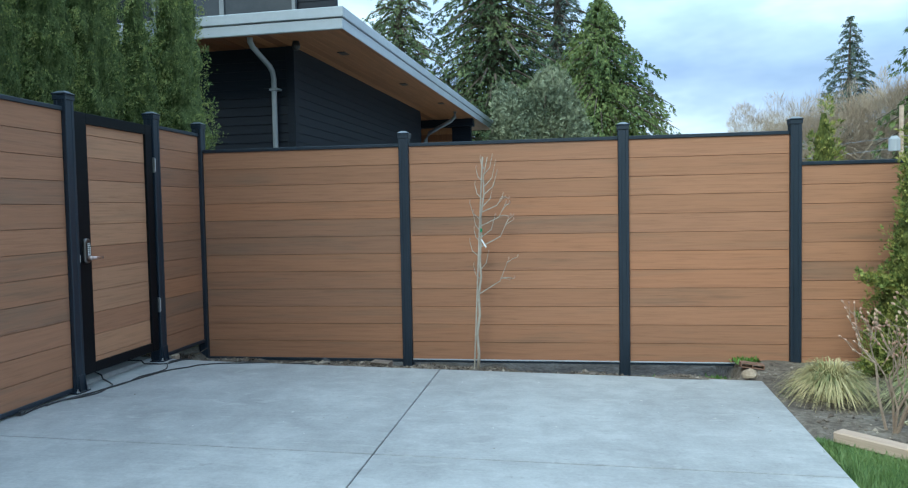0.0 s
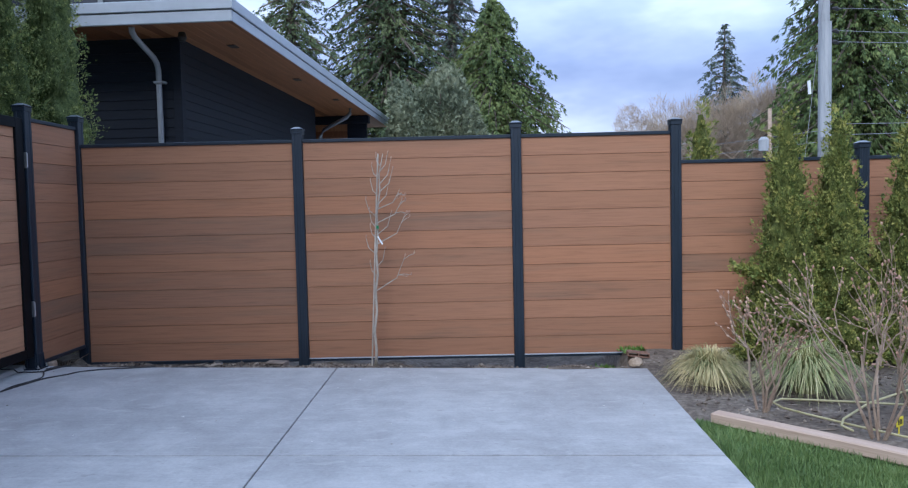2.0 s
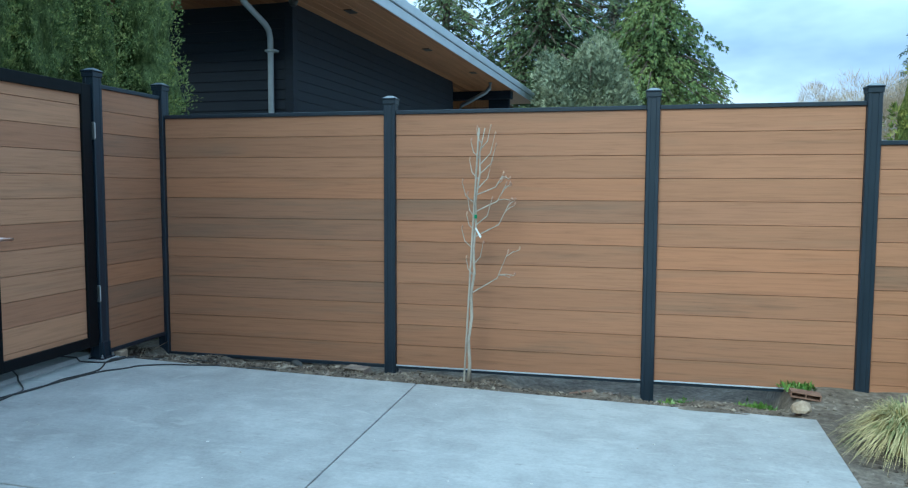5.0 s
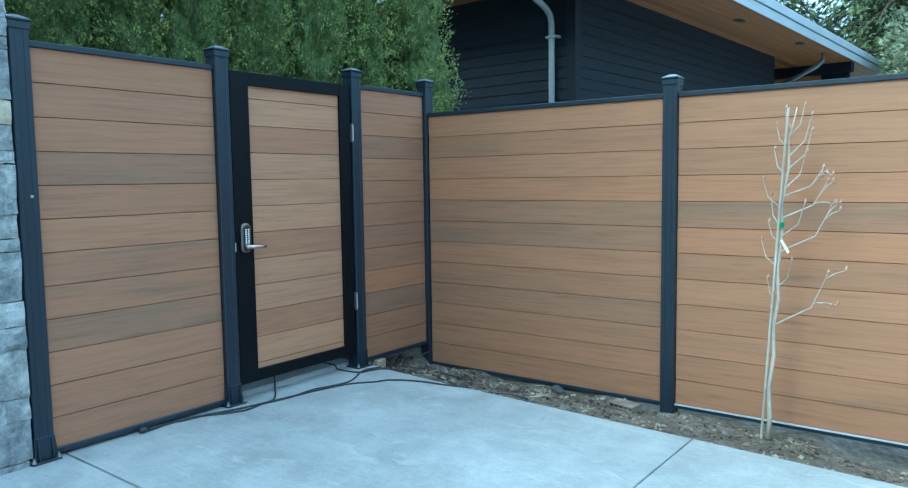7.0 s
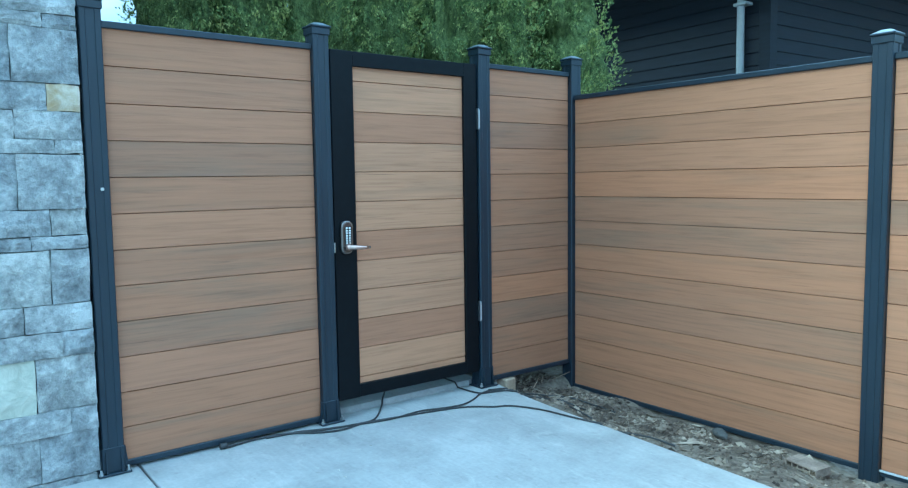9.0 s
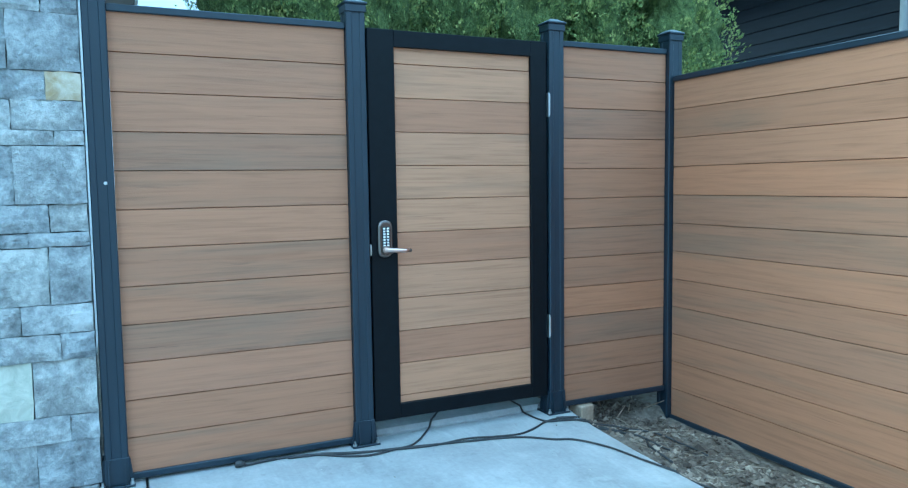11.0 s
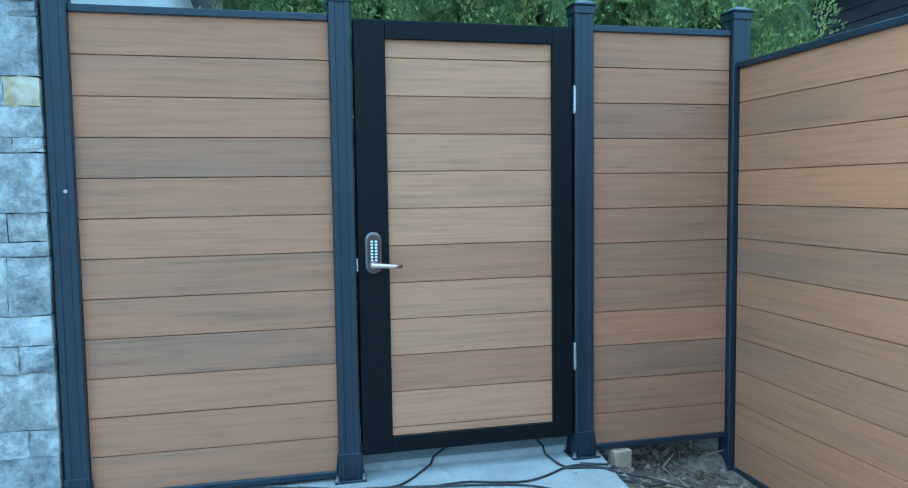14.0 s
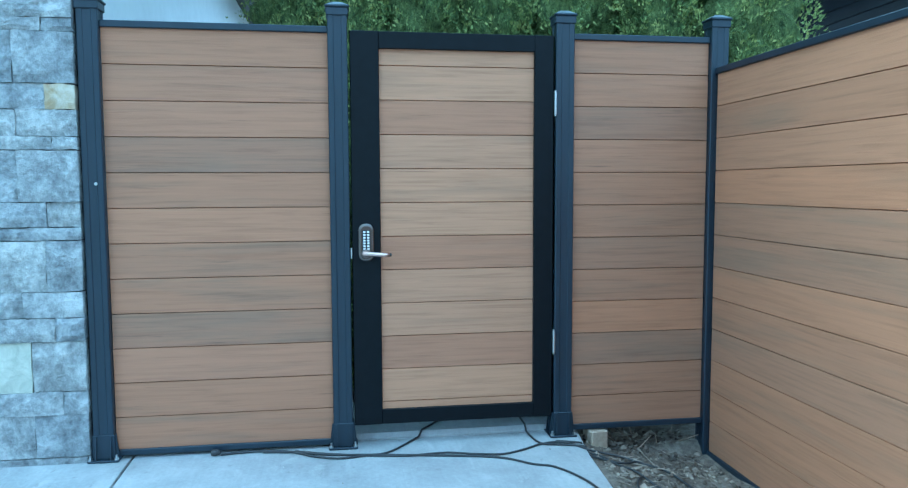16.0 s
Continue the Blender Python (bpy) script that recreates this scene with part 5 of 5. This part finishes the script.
hose = part("garden_hose", Acc().tube([(6.4, -2.2, -0.07), (5.9, -1.95, -0.065), (5.55, -1.86, -0.06), (5.25, -1.80, -0.055), (5.10, -1.79, -0.05), (5.02, -1.86, -0.05), (5.03, -1.98, -0.05), (5.12, -2.13, -0.05), (5.25, -2.30, -0.055), (5.42, -2.5, -0.06), (5.7, -2.7, -0.06)], 0.0065, 8), HOSE, smooth=True)
tagged(hose, "pale yellow-green garden hose lying in the bed", "hose")
hose = part("garden_hose", Acc().tube([(5.20, -2.42, -0.05), (5.17, -2.36, -0.04), (5.22, -2.28, -0.03), (5.42, -2.16, 0.02), (5.7, -2.05, 0.06), (6.1, -2.0, 0.0)], 0.0065, 8), HOSE, smooth=True)
tagged(hose, "pale yellow-green garden hose lying in the bed", "hose")
label_tag = thing("plant_label", "bright yellow plastic plant label with dark bars", "label", pose(5.47, -2.36, -0.09, 0, 0, 35))
part("plate", Acc().box(-0.035, 0.035, -0.002, 0.002, 0.04, 0.09, 0.001), YELLOW, label_tag)
part("stake", Acc().box(-0.006, 0.006, 0.0025, 0.005, 0.0, 0.06), YELLOW, label_tag)
for k in range(3):
    part("print_bar", Acc().box(-0.022 + k * 0.016, -0.012 + k * 0.016, -0.0035, -0.0022, 0.052, 0.078), DARK, label_tag)


def lawn():
    rng = np.random.default_rng(7)
    n = 60000
    x = rng.uniform(4.35, 7.2, n)
    y = rng.uniform(-4.2, -2.0, n)
    edge = 4.545 + 0.045 * (y + 0.8)
    keep = (x > edge + 0.01 + rng.uniform(0, 0.03, n)) & (y < -2.15 - 1.09 * (x - 4.6)) & (y > -4.2)
    x, y = x[keep], y[keep]
    m = len(x)
    z = np.full(m, -0.115)
    p = np.stack([x, y, z], 1)
    d = np.stack([rng.normal(0, 0.4, m), rng.normal(0, 0.4, m), np.ones(m)], 1)
    q = sprays(rng, p, d, 0.055, 0.0022, 2, 0.5)
    ob = part("lawn_grass", quads_mesh("lawn_grass", q, BLADE), BLADE)
    tagged(ob, "short bright green lawn beside the slab", "grass", kind="stuff")


lawn()


def debris():
    """Clods, chips and straw strewn over the soil strip and bed."""
    rng = np.random.default_rng(9)
    quads = []
    acc = Acc()
    for k in range(6200):
        if k < 5000:
            x = rng.uniform(-0.25, 4.55) if k > 2000 else rng.uniform(-0.2, 1.5)
            y = rng.uniform(far_edge(x) + 0.03, -0.05)
        else:
            x, y = rng.uniform(4.6, 6.2), rng.uniform(-2.3, -0.2)
            if y < -1.95 - 1.09 * (x - 4.6):
                continue
        s = rng.gamma(2.0, 0.0034) + 0.002
        z = ground_z(x, y) + s * 0.3
        a = rng.uniform(0, 3.14)
        lx, ly, lz = (s * rng.uniform(1.5, 4), s * 0.4, s * 0.25) if k % 3 == 0 else (s, s * 0.8, s * 0.7)
        c, sn = math.cos(a), math.sin(a)
        vs = []
        for ux, uy, uz in ((1, 0, 0), (0, 1, 0), (-1, 0, 0), (0, -1, 0), (0, 0, 1), (0, 0, -1)):
            X, Y, Z = ux * lx * rng.uniform(0.7, 1.2), uy * ly * rng.uniform(0.7, 1.2), uz * lz
            vs.append((x + X * c - Y * sn, y + X * sn + Y * c, z + Z + ux * rng.normal(0, 0.15) * lx))
        acc.add(vs, [(0, 1, 4), (1, 2, 4), (2, 3, 4), (3, 0, 4), (1, 0, 5), (2, 1, 5), (3, 2, 5), (0, 3, 5)])
    ob = part("soil_litter", acc, CHIP)
    tagged(ob, "clods, chips and dry straw on the soil", "debris", kind="stuff")
    acc = Acc()
    for k in range(70):
        x, y = rng.uniform(0.1, 4.3), rng.uniform(-2.6, -0.8)
        s = rng.uniform(0.002, 0.006)
        z = slab_z(x) + s * 0.3
        vs = [(x + ux * s * rng.uniform(0.6, 2.2), y + uy * s * rng.uniform(0.6, 1.6), z + uz * s * 0.5) for ux, uy, uz in ((1, 0, 0), (0, 1, 0), (-1, 0, 0), (0, -1, 0), (0, 0, 1), (0, 0, -1))]
        acc.add(vs, [(0, 1, 4), (1, 2, 4), (2, 3, 4), (3, 0, 4), (1, 0, 5), (2, 1, 5), (3, 2, 5), (0, 3, 5)])
    ob = part("slab_litter", acc, LITTER)
    tagged(ob, "small crumbs and leaf bits on the concrete", "debris", kind="stuff")


debris()


def weeds():
    """Small green weeds along the foot of the fence."""
    rng = np.random.default_rng(13)
    n = 900
    x = np.concatenate([rng.normal(3.95, 0.16, n // 2), rng.uniform(3.75, 4.7, n - n // 2)])
    y = -0.10 + rng.normal(0, 0.06, n)
    z = np.array([ground_z(float(u), float(v)) for u, v in zip(x, y)])
    d = np.stack([rng.normal(0, 0.7, n), rng.normal(0, 0.7, n), np.ones(n)], 1)
    ob = part("weeds", quads_mesh("weeds", sprays(rng, np.stack([x, y, z], 1), d, 0.05, 0.006, 3, 0.7), LAUREL), LAUREL)
    tagged(ob, "small green weeds at the foot of the fence", "weeds", kind="stuff")


weeds()


# ---- bricks, rocks ----
def hollow_brick(at, mat, label, holes=5):
    """A perforated clay brick: thick shell with web walls, holes along y."""
    b = Acc()
    L, D, Hh, w = 0.17, 0.09, 0.036, 0.007
    b.box(0, L, 0, D, 0, w).box(0, L, 0, D, Hh - w, Hh)
    for i in range(holes + 1):
        x = (L - w) * i / holes
        b.box(x, x + w, 0.001, D - 0.001, w, Hh - w)
    ob = part("hollow_brick", b, mat, at=at)
    return tagged(ob, label, "brick", "loose bricks")


def gz(x, y):
    return ground_z(x, y) + 0.004


hollow_brick(pose(1.58, -0.24, gz(1.66, -0.2), 4, 0, -14), BRICK_DUSTY, "dusty perforated clay brick lying on soil")
hollow_brick(pose(3.26, -0.24, gz(3.34, -0.2), 3, 4, -8), BRICK, "red perforated clay brick at the bottom of a pile")
hollow_brick(pose(3.29, -0.23, gz(3.34, -0.2) + 0.038, -4, -6, 12), BRICK_DUSTY, "dusty perforated clay brick tilted on another")
hollow_brick(pose(3.20, -0.17, gz(3.30, -0.15) + 0.015, 10, -4, 30), BRICK, "red perforated clay brick at the bottom of a pile")
hollow_brick(pose(4.50, -0.36, gz(4.55, -0.3) + 0.01, 0, 6, -4), BRICK, "red perforated clay brick near the slab corner", 2)


def rock(x, y, z, sx, sy, sz, seed, mat, label):
    bm = bmesh.new()
    bmesh.ops.create_icosphere(bm, subdivisions=2, radius=1.0)
    for v in bm.verts:
        k = 1 + 0.28 * noise.noise(v.co * 1.3 + Vector((seed, 0, 0))) + 0.12 * noise.noise(v.co * 3.1 + Vector((0, seed, 0)))
        v.co = Vector((v.co.x * sx * k, v.co.y * sy * k, max(v.co.z, -0.5) * sz * k))
    me = bpy.data.meshes.new("rock")
    bm.to_mesh(me)
    bm.free()
    me.materials.append(mat)
    tagged(part("rock", me, mat, at=pose(x, y, z, 0, 0, seed * 40)), label, "rock", "loose rocks")


rock(4.52, -0.56, -0.085, 0.07, 0.045, 0.042, 1.0, ROCK, "tan rock lying by the slab corner")
rock(0.35, -0.35, -0.10, 0.035, 0.03, 0.02, 3.0, ROCK, "small tan stone on the soil strip")
rock(1.15, -0.10, -0.13, 0.05, 0.03, 0.03, 4.0, MORTAR, "grey stone against the bottom rail")
block = part("timber_block", Acc().box(-0.05, 0.05, -0.04, 0.045, -0.12, 0.035, 0.006), ROCK, at=pose(0.0, -0.575, -0.02, 0, 0, 8))
tagged(block, "pale tan block under the fence panel", "block")
rng_root = np.random.default_rng(3)
acc = Acc()
for k in range(22):
    x, y = rng_root.uniform(-0.5, 0.05), rng_root.uniform(-0.5, -0.1)
    e = (x + rng_root.normal(0, 0.10), y + rng_root.normal(0, 0.10), rng_root.uniform(-0.06, 0.03))
    acc.tube([(x, y, -0.11), e], [0.004, 0.002], 4)
tagged(part("dry_roots", acc, TWIG), "dry roots and twigs under the fence panel", "twigs", kind="stuff")


# ---- cables on the slab ----
def smooth_line(pts, n=8):
    """A rounded line through the points (Catmull-Rom)."""
    p = [Vector(q) for q in pts]
    p = [p[0] * 2 - p[1]] + p + [p[-1] * 2 - p[-2]]
    out = []
    for i in range(1, len(p) - 2):
        for k in range(n):
            t = k / n
            out.append(0.5 * (2 * p[i] + (p[i + 1] - p[i - 1]) * t + (2 * p[i - 1] - 5 * p[i] + 4 * p[i + 1] - p[i + 2]) * t * t + (3 * p[i] - p[i - 1] - 3 * p[i + 1] + p[i + 2]) * t ** 3))
    return out + [p[-2]]


def lying(x, y):
    """Where a cable's axis lies: on the slab, on the raised path or on the soil."""
    if x < -0.05 and y < -0.72:
        return 0.032
    if y < far_edge(x):
        return slab_z(x) + 0.006
    return ground_z(x, y) + 0.010


CABLES = [
    [(0.05, -2.30), (0.035, -2.16), (0.055, -2.02), (0.10, -1.90), (0.13, -1.79), (0.154, -1.623), (0.19, -1.43), (0.238, -1.187), (0.281, -1.071), (0.359, -0.973), (0.405, -0.888), (0.551, -0.807), (0.74, -0.764), (0.98, -0.70), (1.25, -0.62)],
    [(0.06, -1.98), (0.115, -1.83), (0.150, -1.69), (0.185, -1.50), (0.176, -1.323), (0.21, -1.20), (0.229, -1.077), (0.19, -0.97), (0.139, -0.881), (0.125, -0.794), (0.167, -0.736), (0.23, -0.69), (0.28, -0.63), (0.32, -0.57), (0.29, -0.50), (0.21, -0.47)],
    [(-0.40, -1.17), (-0.22, -1.287), (-0.042, -1.42), (0.129, -1.567), (0.155, -1.672), (0.172, -1.79), (0.13, -1.90), (0.07, -1.99), (0.05, -2.12)],
    [(-0.40, -0.92), (-0.214, -0.905), (0.01, -0.902), (0.128, -0.875), (0.155, -0.80), (0.19, -0.70), (0.25, -0.62), (0.341, -0.60), (0.43, -0.55), (0.507, -0.50), (0.547, -0.46)],
    [(0.11, -0.80), (0.16, -0.66), (0.20, -0.54), (0.27, -0.46), (0.34, -0.39), (0.46, -0.33), (0.62, -0.30)],
    [(0.47, -0.53), (0.52, -0.57), (0.60, -0.60), (0.70, -0.58)],
]
for pts in CABLES:
    line = smooth_line([(x, y, 0.0) for x, y in pts])
    ob = part("cable", Acc().tube([(q.x, q.y, lying(q.x, q.y)) for q in line], 0.0048, 7), RUBBER, smooth=True)
    tagged(ob, "black rubber cable trailing past the gate", "cable", "cables by the gate")
plug = part("cable_plug", Acc().tube([(0.05, -2.34, 0.016), (0.05, -2.315, 0.016), (0.05, -2.30, 0.012)], [0.013, 0.015, 0.007], 10), RUBBER)
tagged(plug, "black rubber cable connector lying on the slab", "plug")
